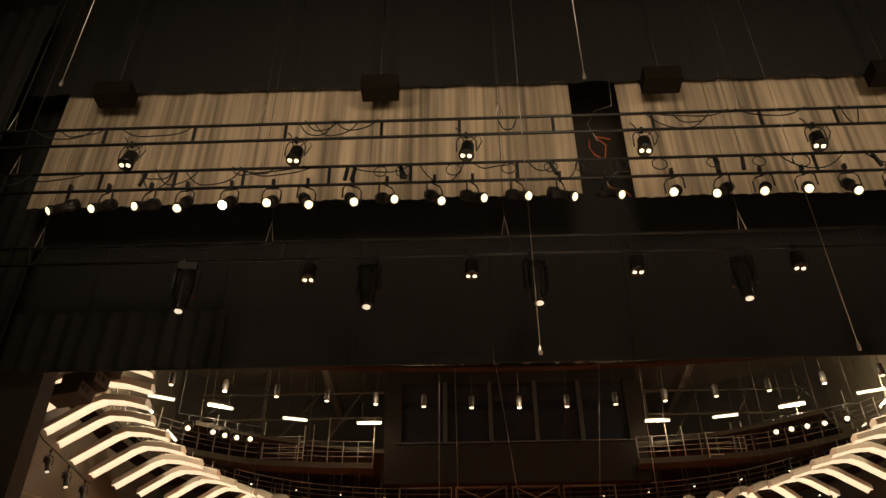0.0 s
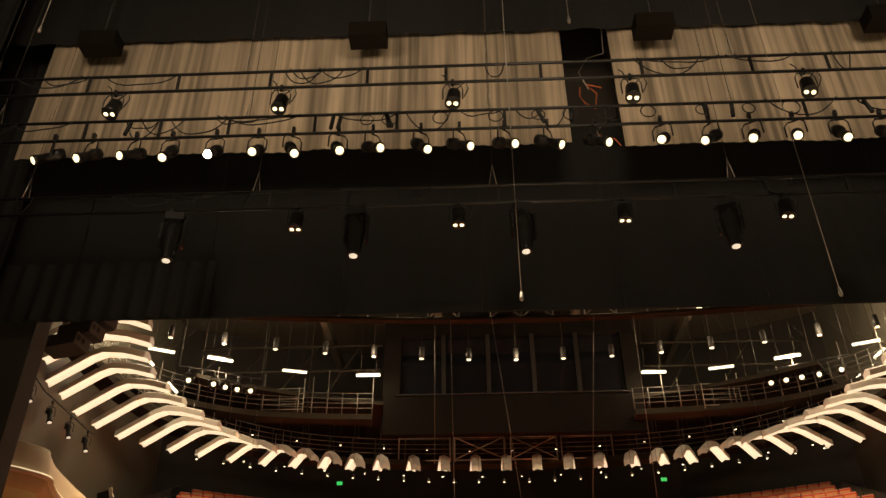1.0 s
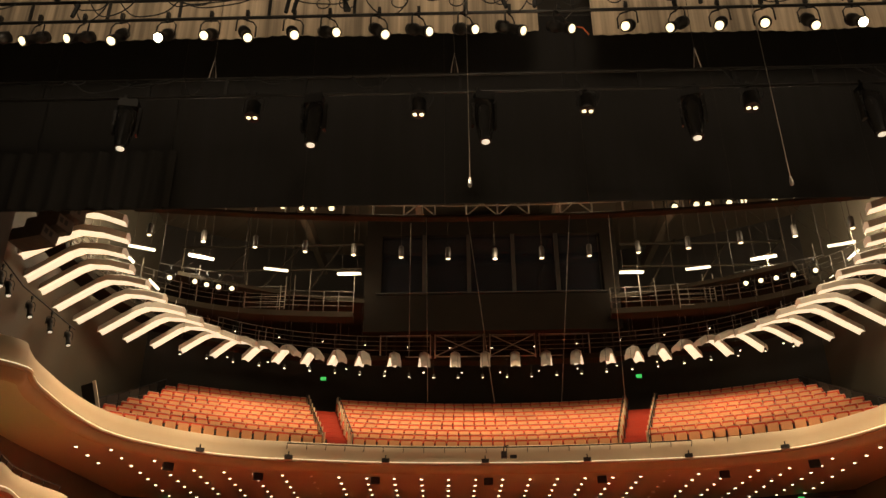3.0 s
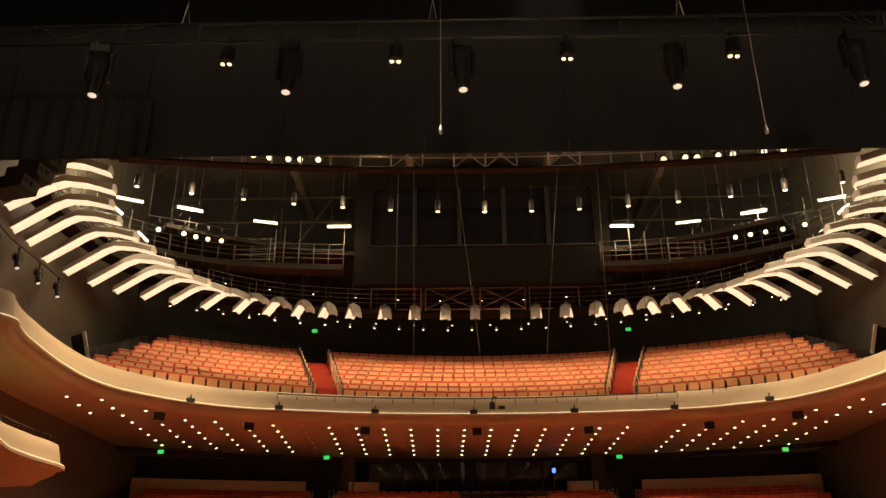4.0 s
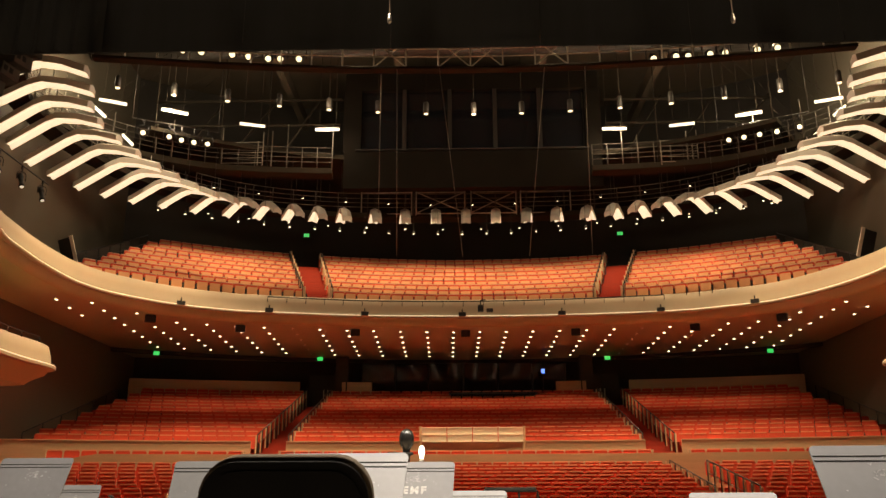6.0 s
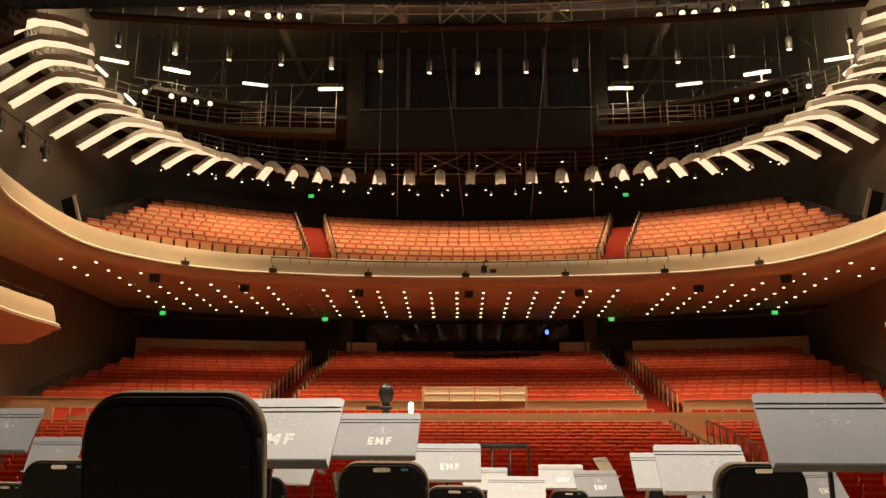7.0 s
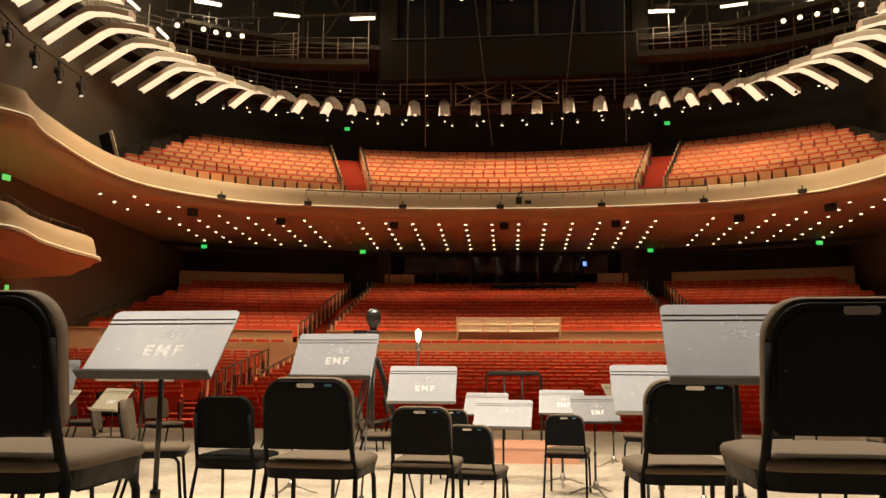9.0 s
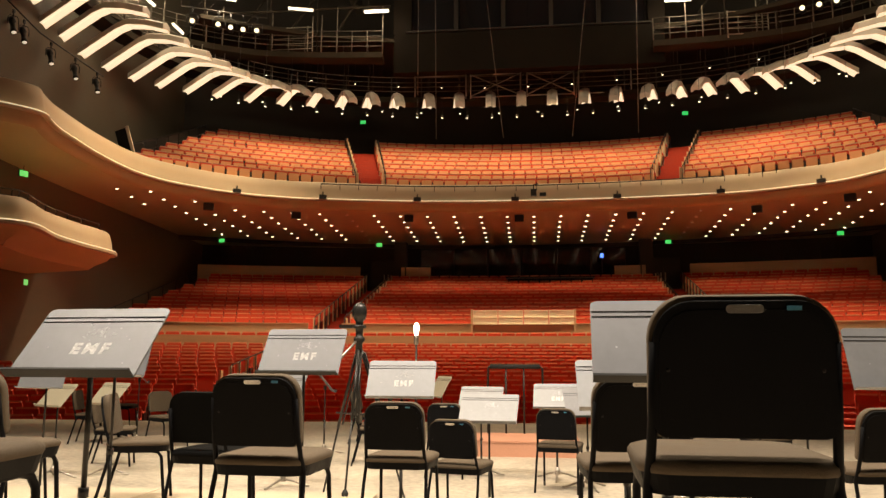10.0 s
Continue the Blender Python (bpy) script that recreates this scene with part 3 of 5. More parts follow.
# back of the stalls: glass, columns, doors
for sx in (-1, 1):
    col = Build().box((sx * 7.0, 46.2, 6.4), (0.7, 0.6, 3.8))
    solid("column", col, BLACK_WALL, "black square column under the balcony", "column", "structure")
for k in range(6):
    x = -5.0 + 2.0 * k
    g = thing("glazed_screen", "dark reflecting glass screen at the back of the stalls", "glass screen", "glass screens", "structure")
    part("pane", Build().box((x, 47.0, 6.6), (1.9, 0.02, 2.6)), GLASS, g)
    part("mullion", Build().box((x + 1.0, 47.0, 6.6), (0.06, 0.08, 2.7)), BLACK_STEEL, g)
for x, y in ((-8.1, 47.4), (8.1, 47.4), (-17.0, 45.0), (17.0, 45.0)):
    d = thing("door_1", "dark double door with pale push bars", "door", "back doors", "structure")
    for s in (-1, 1):
        leaf = part("leaf", Build().box((x + s * 0.5, y, 6.25), (0.96, 0.05, 2.1)), CATWALK, d)
        part("push_bar", Build().box((x + s * 0.12, y - 0.05, 6.2), (0.05, 0.04, 0.5)), BRONZE, leaf)
    part("threshold", Build().box((x, y - 0.3, 5.22), (1.5, 0.4, 0.03)), BRONZE, d, "bright brass threshold")


def exit_sign(x, y, z, rz, label="green lit exit sign in a thin case"):
    e = thing("exit_sign", label, "exit sign", "exit signs", m=pose(x, y, z, rz=rz))
    part("case", Build().box((0, 0.02, 0), (0.36, 0.05, 0.24)), CATWALK, e)
    part("face", Build().box((0, -0.012, 0), (0.32, 0.012, 0.2)), EXIT_GREEN, e, "lit green face")
    part("stem", Build().tube([(0, 0.02, 0.12), (0, 0.02, 0.3)], 0.012, 5), CATWALK, e)


for x, y, z, rz in ((-9.35, 45.85, 15.5, 0), (9.4, 45.85, 15.42, 0), (-8.2, 45.6, 8.02, 0), (8.17, 45.6, 7.97, 0), (-16.6, 42.8, 7.98, 0), (16.35, 42.9, 7.9, 0), (-17.1, 26.0, 7.85, 70), (-17.75, 27.4, 4.13, 70)):
    exit_sign(x, y, z, rz)

# ---- downlights under the balcony ----
DOT = Build().lathe([(0.085, 0.02), (0.085, -0.012), (0.06, -0.02)], 10, 0)
DOT.lathe([(0.068, -0.018), (0.06, -0.034), (0.001, -0.042)], 8, 1)
DOT = DOT.mesh("downlight", FASCIA_BROWN, LAMP_DOT)
DOT_OFF = Build().lathe([(0.085, 0.02), (0.085, -0.012), (0.06, -0.02)], 10, 0)
DOT_OFF.lathe([(0.068, -0.018), (0.06, -0.03), (0.001, -0.034)], 8, 1)
DOT_OFF = DOT_OFF.mesh("downlight", FASCIA_BROWN, LAMP_SOFT)
FRONT_ROWS = {-13: (-2, 0), -12: (-2, 5), -11: (-1, 5), 12: (-1, 6), 13: (-2, 5), 14: (-1, 0)}
for k in range(-13, 15):
    x = -0.48 + 1.27 * k
    first, last = FRONT_ROWS.get(k, (0, 5))
    for j in range(first, last + 1):
        y = 38.1 - 0.0145 * x * x + 0.035 * x + 1.58 * j
        part("downlight", DOT_OFF if k in (-6, 7) else DOT, [], balcony, m=pose(x * (1 + 0.0075 * (y - 38)) - 0.012 * (y - 38), y, 8.19))
# black monitors hung along the ledge and under the soffit, and the pipe rail on the front
for x in (-12.2, -8.75, -4.55, -0.05, 4.55, 8.95, 12.6):
    y = min((abs(p.x - x), p.y) for p, n in lip)[1] - 0.2
    u = thing("ledge_monitor", "small black loudspeaker clipped to the balcony ledge", "loudspeaker", "ledge loudspeakers", m=pose(x, y, 8.74, rz=-x * 2.4))
    part("cabinet", Build().box((0, 0, 0), (0.34, 0.16, 0.16)), SPEAKER, u)
    part("bracket", Build().box((0, 0.02, 0.13), (0.05, 0.05, 0.22)), BLACK_STEEL, u)
for x in (-13.4, -10.2, -5.1, 0.1, 5.3, 10.6, 13.7):
    y = min((abs(p.x - x), p.y) for p, n in lip)[1] + 0.9
    u = thing("soffit_loudspeaker", "small black loudspeaker hung under the balcony", "loudspeaker", "soffit loudspeakers", m=pose(x, y, 8.02, rz=-x * 2.4))
    part("cabinet", Build().box((0, 0, 0), (0.42, 0.26, 0.3)), SPEAKER, u)
    part("bracket", Build().tube([(0, 0, 0.1), (0, 0, 0.22)], 0.02, 5), BLACK_STEEL, u)
pr = thing("pipe_rail", "thin dark pipe on brackets along the balcony front", "pipe")
arc = [(p + n * 0.24, n) for p, n in smooth_path([(-8.9, 35.4), (-4.7, 36.4), (0, 36.75), (4.7, 36.45), (9.1, 35.7)], 10, -1)]
part("pipe", Build().tube([(*p, 9.34) for p, n in arc], 0.025, 6), CATWALK, pr)
for p, n in arc[::2]:
    part("bracket", Build().tube([(p.x, p.y, 9.34), (p.x, p.y, 9.18), (p.x - n.x * 0.3, p.y - n.y * 0.3, 9.16)], 0.015, 5), CATWALK, pr)
cp = thing("show_camera", "small black camera clamped to the balcony front", "camera", m=pose(0.8, 36.3, 8.85))
part("body", Build().box((0, 0, 0.1), (0.26, 0.3, 0.28)), SPEAKER, cp)
part("arm", Build().tube([(0, 0, 0.2), (0, 0, 0.48), (0.22, 0, 0.52)], 0.03, 6), BLACK_STEEL, cp)
part("side_box", Build().box((0.42, 0.0, 0.02), (0.3, 0.16, 0.14)), SPEAKER, cp)
for sx in (-1, 1):
    u = thing("reflector_board", "narrow white board leaning at the balcony's end", "board", "reflector boards", m=pose(sx * 15.45, 30.5, 9.7, ry=sx * 18))
    part("board", Build().box((0, 0, 0.62), (0.13, 0.05, 1.25)), FIN, u)
    part("back_plate", Build().box((sx * 0.3, 0.05, 0.62), (0.5, 0.04, 1.2)), BLACK_STEEL, u)

# ---- ring of folded acoustic panels ----
def ring(s, grow=0.0):
    """Place and outward turn on the ring of panels; s runs from -1 (west end) over 0 (back) to 1."""
    a, bb, n = 16.1 + grow, 14.6 + grow, 3.0
    w = abs(s)
    if w > 0.78:
        y = 26.2 - (w - 0.78) * 12.5
        x = a
        nx, ny = 1.0, -0.06
    else:
        t = (math.pi / 2) * (w / 0.78) ** 0.93
        x, y = a * abs(math.sin(t)) ** (2 / n), 26.2 + bb * abs(math.cos(t)) ** (2 / n)
        nx = min(0.995, (x / 13.2) ** 1.2)
        ny = math.sqrt(1 - nx * nx)
    x -= 0.39 * max(0.0, 27.9 - y)
    if s < 0:
        x, nx = -x, -nx
    return Vector((x + 0.2, y)), Vector((nx, ny)).normalized()


SECTION = [(-0.25, 0.0), (-0.25, 0.24), (0.0, 0.36), (0.25, 0.24), (0.25, 0.0), (0.0, 0.07)]


def fin_meshes(q, x):
    """A folded panel; q runs from 0 (long, at the sides) to 1 (short hood, at the back)."""
    prof = [(-1.75 + 1.2 * q, -0.36 - 0.36 * q), (-0.85 + 0.6 * q, -0.1 - 0.06 * q), (0.0, 0.0), (0.45 - 0.25 * q, -0.14), (min(2.2, 0.62 + 1.65 * (x / 15.6) ** 4.5), max(-1.12, -0.34 - 0.8 * (x / 15.6) ** 4.2))]
    body, under = Build(), Build()
    n = len(SECTION)
    for u, z in prof:
        body.v += [(u, w, z + h) for w, h in SECTION]
    for i in range(len(prof) - 1):
        for j in range(4):
            body.face([i * n + j, i * n + j + 1, (i + 1) * n + j + 1, (i + 1) * n + j])
    body.face([5, 4, 3, 2, 1, 0])
    k = (len(prof) - 1) * n
    body.face([k + j for j in range(6)])
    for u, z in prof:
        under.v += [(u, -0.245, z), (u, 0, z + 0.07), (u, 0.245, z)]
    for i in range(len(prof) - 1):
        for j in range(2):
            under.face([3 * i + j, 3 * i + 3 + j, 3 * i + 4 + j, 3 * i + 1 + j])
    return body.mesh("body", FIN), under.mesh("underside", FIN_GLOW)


HANGER = Build().tube([(0, 0, 0.2), (0, 0, 0.95)], 0.02, 5).mesh("hanger", STEEL)
LONG_HANGER = Build().tube([(0, 0, 0.2), (0, 0, 2.2)], 0.012, 5).mesh("hanger", DULL_RAIL)
marks = [ring(-1 + 2 * i / 1200)[0] for i in range(1201)]
run = [0.0]
for p, q in zip(marks, marks[1:]):
    dense = 1.0 if p.y < 33.5 else 1.15 if abs(p.x) > 6.5 else 0.96
    run.append(run[-1] + (q - p).length * dense)
PITCH = 1.565
for i in range(-19, 20):
    want = run[600] + i * PITCH
    if not 0 < want < run[-1]:
        continue
    j = min(range(1201), key=lambda k: abs(run[k] - want))
    p, nrm = ring(-1 + 2 * j / 1200)
    f = thing("acoustic_panel", "folded off-white acoustic panel with a luminous underside", "acoustic panel", "ring of acoustic panels", m=pose(p.x, p.y, 15.05, rz=math.degrees(math.atan2(nrm.y, nrm.x))))
    fin_body, fin_under = fin_meshes(1 - min(0.995, (abs(p.x) / 15.0) ** 2.4), abs(p.x))
    part("body", fin_body, [], f)
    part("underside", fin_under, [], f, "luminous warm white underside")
    for du in (-0.3, 0.2):
        part("hanger", HANGER if abs(p.x) > 11 else LONG_HANGER, [], f, m=pose(du, 0, 0))

# ---- catwalks ----
CW_POST = Build().tube([(0, 0, 0), (0, 0, 1.1)], 0.026, 6).mesh("post", DULL_RAIL)


def catwalk(pts, z, label, width=0.9, every=2, steel=None):
    c = thing("catwalk", label, "catwalk", "catwalks", "structure")
    pth = smooth_path(pts, 4, 1)
    part("deck", Build().sweep(pth, [(0, z - 0.28), (0, z), (width, z), (width, z - 0.28)], closed_prof=True), DEEP, c, "dark deck")
    for h in (0.3, 0.55, 0.8, 1.08):
        part("rail", Build().tube([(*p, z + h) for p, n in pth], 0.02, 5), steel or DULL_RAIL, c)
    for i in range(0, len(pth), every):
        p, n = pth[i]
        part("post", CW_POST, [], c, m=pose(p.x, p.y, z))
    return c


ringpts = [tuple(ring(s, 0.6)[0]) for s in [-1 + 2 * i / 26 for i in range(27)]]
catwalk(ringpts, 15.35, "long bowed catwalk with steel rails behind the panels", every=2, steel=RAIL)
for sx in (-1, 1):
    pts = [(sx * x, y) for x, y in ((17.6, 29.5), (16.8, 32.6), (15.2, 34.6), (12.6, 36.2), (9.5, 36.9), (6.5, 37.2))]
    if sx > 0:
        pts = pts[::-1]
    catwalk(pts, 16.35, "upper side catwalk with steel rails", every=1)
    up = smooth_path(pts, 4, 1)
    for i in (2, 3, 6, 9, 10, 13, 16, 17, 20):
        u = thing("catwalk_hanger", "thin steel hanger rod over a catwalk", "pipe", "catwalk hangers")
        p = up[min(i, len(up) - 1)][0]
        part("rod", Build().tube([(p.x, p.y + 0.06, 16.3), (p.x, p.y + 0.06, 17.9 + 0.4 * (i % 3))], 0.022, 6), RAIL, u)
for sx in (-1, 1):
    for x, y in ((14.5, 34.5), (11.9, 36.3), (9.7, 36.8)):
        dp = thing("drop_pipe", "thin steel pipe between catwalk and ceiling", "pipe", "drop pipes")
        part("pipe", Build().tube([(sx * x, y, 16.35), (sx * x, y, 24.1)], 0.025, 6), DEEP, dp)
# bright gates on the side catwalks
for x0, x1, y, z0, z1 in ((-11.95, -9.9, 36.75, 16.4, 17.65), (9.8, 11.6, 36.75, 16.2, 17.45)):
    g = thing("catwalk_gate", "bright steel gate with level bars on a catwalk", "gate", "catwalk gates")
    for x in (x0, x1 - 0.25, x1):
        part("upright", Build().tube([(x, y, z0 - 0.05), (x, y, z1 + (0.5 if x == x1 else 0.0))], 0.026, 6), RAIL, g)
    for k in range(5):
        zz = z0 + 0.1 + (z1 - z0 - 0.15) * k / 4
        part("bar", Build().tube([(x0, y, zz), (x1, y, zz)], 0.02, 5), RAIL, g)
# pipes and ducts in the dark over the catwalks
for y, z, x0, x1 in ((38.0, 20.5, -16, -6.2), (38.0, 20.3, 7.4, 16), (37.6, 18.9, -16, -6.2), (37.6, 18.8, 7.4, 16)):
    solid("ceiling_pipe", Build().tube([(x0, y, z), (x1, y, z)], 0.07, 8), DEEP, "dim brown pipe crossing under the hall ceiling", "pipe")
for x0, x1 in ((-15.0, -12.4), (-12.4, -9.6), (-9.6, -7.4), (8.2, 10.4), (10.6, 13.2), (13.2, 16.0)):
    solid("roof_brace", Build().tube([(x0, 38.2, 17.0), (x1, 38.2, 20.6)], 0.06, 6), DEEP, "dim slanting steel brace behind a catwalk", "brace")
# braced bays in the middle of the bowed catwalk
for x0, x1 in ((-5.5, -2.75), (-2.5, 0.15), (0.5, 2.95), (3.2, 5.9)):
    br = thing("bracing_truss", "cross-braced steel frame on the bowed catwalk", "truss", "bracing trusses")
    y = ring(0, 0.52)[0].y
    for x in (x0, x1):
        part("upright", Build().tube([(x, y, 15.2), (x, y, 16.55)], 0.035, 6), BRIGHT_RAIL, br)
    for z in (15.28, 16.5):
        part("chord", Build().tube([(x0, y, z), (x1, y, z)], 0.03, 6), BRIGHT_RAIL, br)
    if x0 in (-2.5, 0.5):
        part("brace", Build().tube([(x0, y - 0.03, 15.3), (x1, y - 0.03, 16.5)], 0.028, 6), BRIGHT_RAIL, br)
        part("brace", Build().tube([(x0, y - 0.06, 16.5), (x1, y - 0.06, 15.3)], 0.028, 6), BRIGHT_RAIL, br)
# booth over the back of the hall
booth = thing("control_booth", "black projection booth with five dark windows", "booth", kind="structure")
for c, d in (((0.55, 38.25, 16.55), (13.2, 0.5, 2.0)), ((0.55, 38.25, 21.5), (13.2, 0.5, 1.0)), ((-5.65, 38.25, 19.3), (0.9, 0.5, 3.5)), ((6.8, 38.25, 19.3), (0.8, 0.5, 3.5)), ((0.55, 38.45, 17.1), (13.0, 0.1, 0.9))):
    part("wall", Build().box(c, d), BOOTH, booth, "dark painted wall")
for x in (-2.95, -0.6, 1.75, 4.05):
    part("mullion", Build().box((x, 38.1, 19.3), (0.2, 0.3, 3.4)), CATWALK, booth, "dark mullion")
for x in (-4.1, -1.78, 0.58, 2.9, 5.2):
    part("pane", Build().box((x, 38.3, 19.3), (2.2, 0.02, 3.4)), GLASS, booth)
part("sill", Build().box((0.55, 37.95, 17.6), (12.0, 0.2, 0.06)), CATWALK, booth)
for x in (-9.5, -3.2, 4.2, 10.3):
    t = Build().box((x, 30, 22.3), (0.35, 30, 0.7))
    solid("ceiling_beam", t, CEIL_BLACK, "dark ceiling beam", "beam")
for y in (27.0, 34.5):
    solid("ceiling_duct", Build().tube([(-18, y, 21.4), (18, y, 21.4)], 0.35, 12), CATWALK, "dark round duct under the ceiling", "duct")

# pendant downlights
PEND_CAN = Build().lathe([(0.1, 0.55), (0.12, 0.5), (0.12, 0.0)], 14).mesh("can", CATWALK)
PEND_LENS = Build().lathe([(0.1, 0.01), (0.095, -0.015), (0.002, -0.03)], 12).mesh("lens", LAMP_HOT)
PEND_ROD = Build().tube([(0, 0, 0.54), (0, 0, 6.95)], 0.01, 5).mesh("rod", DEEP)


def pendant(x, y, z, label, group, scale=1.0):
    u = thing("pendant_downlight", label, "downlight", group, m=pose(x, y, z) @ Matrix.Scale(scale, 4))
    part("can", PEND_CAN, [], u, "dull metal can")
    part("lens", PEND_LENS, [], u, "lit lens")
    part("rod", PEND_ROD, [], u)


for i in range(15):
    w = (i - 7) / 7
    pendant(0.55 + 15.0 * w, 32.85 - 2.75 * abs(w) ** 1.9, 17.12 - 0.12 * w, "small lit cylinder downlight on a rod", "hall downlights")
SMALL_CAN = Build().lathe([(0.06, 0.16), (0.07, 0.15), (0.07, 0.0)], 8, 0).lathe([(0.05, 0.004), (0.042, -0.01), (0.002, -0.015)], 8, 1)
SMALL_CAN = SMALL_CAN.mesh("can", BLACK_STEEL, LAMP_DOT)
for rr, zz, n, off in ((25.4, 13.5, 25, 0.0), (28.6, 14.75, 17, 0.5), (26.6, 15.5, 15, 0.25)):
    for i in range(n):
        a = radians(-34 + 68 * (i + off) / (n - 1))
        u = thing("balcony_downlight", "tiny lit downlight over the balcony", "downlight", "balcony downlights", m=pose(rr * math.sin(a), 14 + rr * math.cos(a), zz))
        part("can", SMALL_CAN, [], u)
        part("rod", Build().tube([(0, 0, 0.15), (0, 0, 17.3 - zz)], 0.009, 4), BLACK_STEEL, u)
# tubes on the catwalks
TUBE = Build().box((0, 0, 0), (1.2, 0.12, 0.1)).mesh("tube", TUBE_GLOW)
TUBE_CASE = Build().box((0, 0.03, 0.09), (1.24, 0.16, 0.08)).tube([(-0.4, 0.05, 0.1), (-0.4, 0.05, 5.9)], 0.01, 5).tube([(0.4, 0.05, 0.1), (0.4, 0.05, 5.9)], 0.01, 5).mesh("case", DEEP)
for x, y, z, rz, ry in ((-16.1, 33.3, 18.2, 28, 0), (-13.6, 34.4, 18.2, 28, 0), (-10.3, 36.0, 18.2, 18, 0), (-6.7, 36.65, 18.2, 0, 0), (7.65, 37.0, 18.2, 0, 0), (10.9, 36.6, 18.2, -14, 0), (13.8, 35.5, 18.2, -20, 0), (17.0, 34.1, 18.2, -22, 0),
                        (-16.5, 33.0, 17.55, 20, 40), (-15.53, 34.0, 16.6, 20, 42), (17.06, 33.4, 17.31, -20, -38), (16.17, 34.4, 16.48, -20, -36)):
    u = thing("work_light", "lit fluorescent work light under a dark case", "tube light", "catwalk work lights", m=pose(x, y, z, ry=ry, rz=rz) @ Matrix.Diagonal((0.56 if ry else 1, 1, 1, 1)))
    part("tube", TUBE, [], u, "lit tube")
    part("case", TUBE_CASE, [], u)


# ---- theatre lanterns ----
LANT = Build()
LANT.lathe([(0.04, -0.24), (0.09, -0.235), (0.1, -0.09), (0.068, -0.06), (0.072, 0.18), (0.086, 0.19), (0.086, 0.27), (0.076, 0.27)], 12)
LANT_BODY = LANT.mesh("body", BLACK_STEEL)
LENS = Build().lathe([(0.073, 0.262), (0.06, 0.275), (0.002, 0.283)], 12)
LANT_LENS, LANT_FLARE, LANT_SOFT = LENS.mesh("lens", LAMP_HOT), LENS.mesh("lens", LAMP_FLARE), LENS.mesh("lens", LAMP_MID)
YOKE = Build().tube([(-0.15, 0, 0), (-0.15, 0, 0.2), (-0.1, 0, 0.27), (0.1, 0, 0.27), (0.15, 0, 0.2), (0.15, 0, 0)], 0.013, 6).mesh("yoke", BLACK_STEEL)
CLAMP = Build().tube([(0, 0, 0.26), (0, 0, 0.36)], 0.02, 6).box((0, 0, 0.4), (0.05, 0.07, 0.1)).mesh("clamp", BLACK_STEEL)


def lantern(pivot, aim, lens, label, group, scale=1.0):
    """A spot lantern that hangs from its clamp and points along aim."""
    d = Vector(aim).normalized()
    yaw = math.atan2(d.y, d.x) - math.pi / 2
    u = thing("stage_lantern", label, "stage light", group, m=pose(*pivot) @ Matrix.Scale(scale, 4))
    part("yoke", YOKE, [], u, m=pose(0, 0, 0, rz=math.degrees(yaw)))
    part("clamp", CLAMP, [], u)
    turn = d.to_track_quat("Z", "Y").to_matrix().to_4x4()
    body = part("body", LANT_BODY, [], u, m=turn)
    part("lens", lens, [], body, "lit lens")


# lanterns on the hall catwalks, aimed at the stage
for x, y in ((-14.85, 34.4), (-13.8, 34.9), (-13.35, 35.3), (-12.85, 35.6), (-12.25, 35.8), (12.8, 36.1), (13.42, 35.8), (14.05, 35.5), (14.75, 35.2), (15.6, 34.7)):
    lantern((x, y - 0.4, 16.88), (-x, -34, -9), LANT_LENS, "lit black stage lantern on the hall catwalk", "catwalk lanterns", 1.65)
for sx in (-1, 1):
    lp = thing("lantern_pipe", "dark pipe that carries lanterns over a catwalk", "pipe", "lantern pipes")
    ends = ((-15.3, 33.75), (-11.8, 35.5)) if sx < 0 else ((12.4, 35.9), (16.0, 34.05))
    part("pipe", Build().tube([(*e, 17.6) for e in ends], 0.03, 6), CATWALK, lp)
    for e in ends:
        part("drop", Build().tube([(*e, 17.6), (*e, 24.1)], 0.02, 5), CATWALK, lp)
# front bridge
fb = thing("lighting_bridge", "dark steel lighting bridge with braced rails", "bridge", kind="structure")
pth = smooth_path([(-12, 22.9), (-8, 23.5), (-4, 23.9), (0.3, 24.05), (4.6, 23.9), (8.6, 23.5), (12.6, 22.9)], 4, 1)
for z, r in ((14.62, 0.06), (15.05, 0.025), (15.35, 0.025), (15.7, 0.05)):
    part("chord", Build().tube([(*p, z) for p, n in pth], r, 6), BRIGHT_RAIL if r < 0.04 else DEEP, fb)
part("deck", Build().sweep(pth, [(0.05, 14.58), (0.05, 14.6), (0.3, 14.6), (0.3, 14.58)], closed_prof=True), DEEP, fb)
for i, (p, n) in enumerate(pth):
    part("post", Build().tube([(p.x, p.y, 14.6), (p.x, p.y, 15.75)], 0.03, 5), BRIGHT_RAIL, fb)
    if i in (9, 11, 12, 14):
        q = pth[i + 1][0]
        part("brace", Build().tube([(p.x, p.y, 14.65), (q.x, q.y, 15.65)], 0.025, 5).tube([(p.x, p.y, 15.65), (q.x, q.y, 14.65)], 0.025, 5), BRIGHT_RAIL, fb)
for x, z in ((-9.6, 15.43), (-8.95, 15.35), (-7.87, 15.24), (-7.3, 15.15), (-6.62, 15.06), (-6.2, 15.05), (-5.56, 15.03), (6.49, 14.85), (7.25, 14.92), (7.65, 14.92), (8.4, 14.98), (8.91, 15.03), (10.0, 15.12), (10.68, 15.18)):
    lantern((x, 24.4, z + 0.23), (-x * 0.6, -20, -12), LANT_LENS, "lit black stage lantern on the front bridge", "bridge lanterns", 1.5)
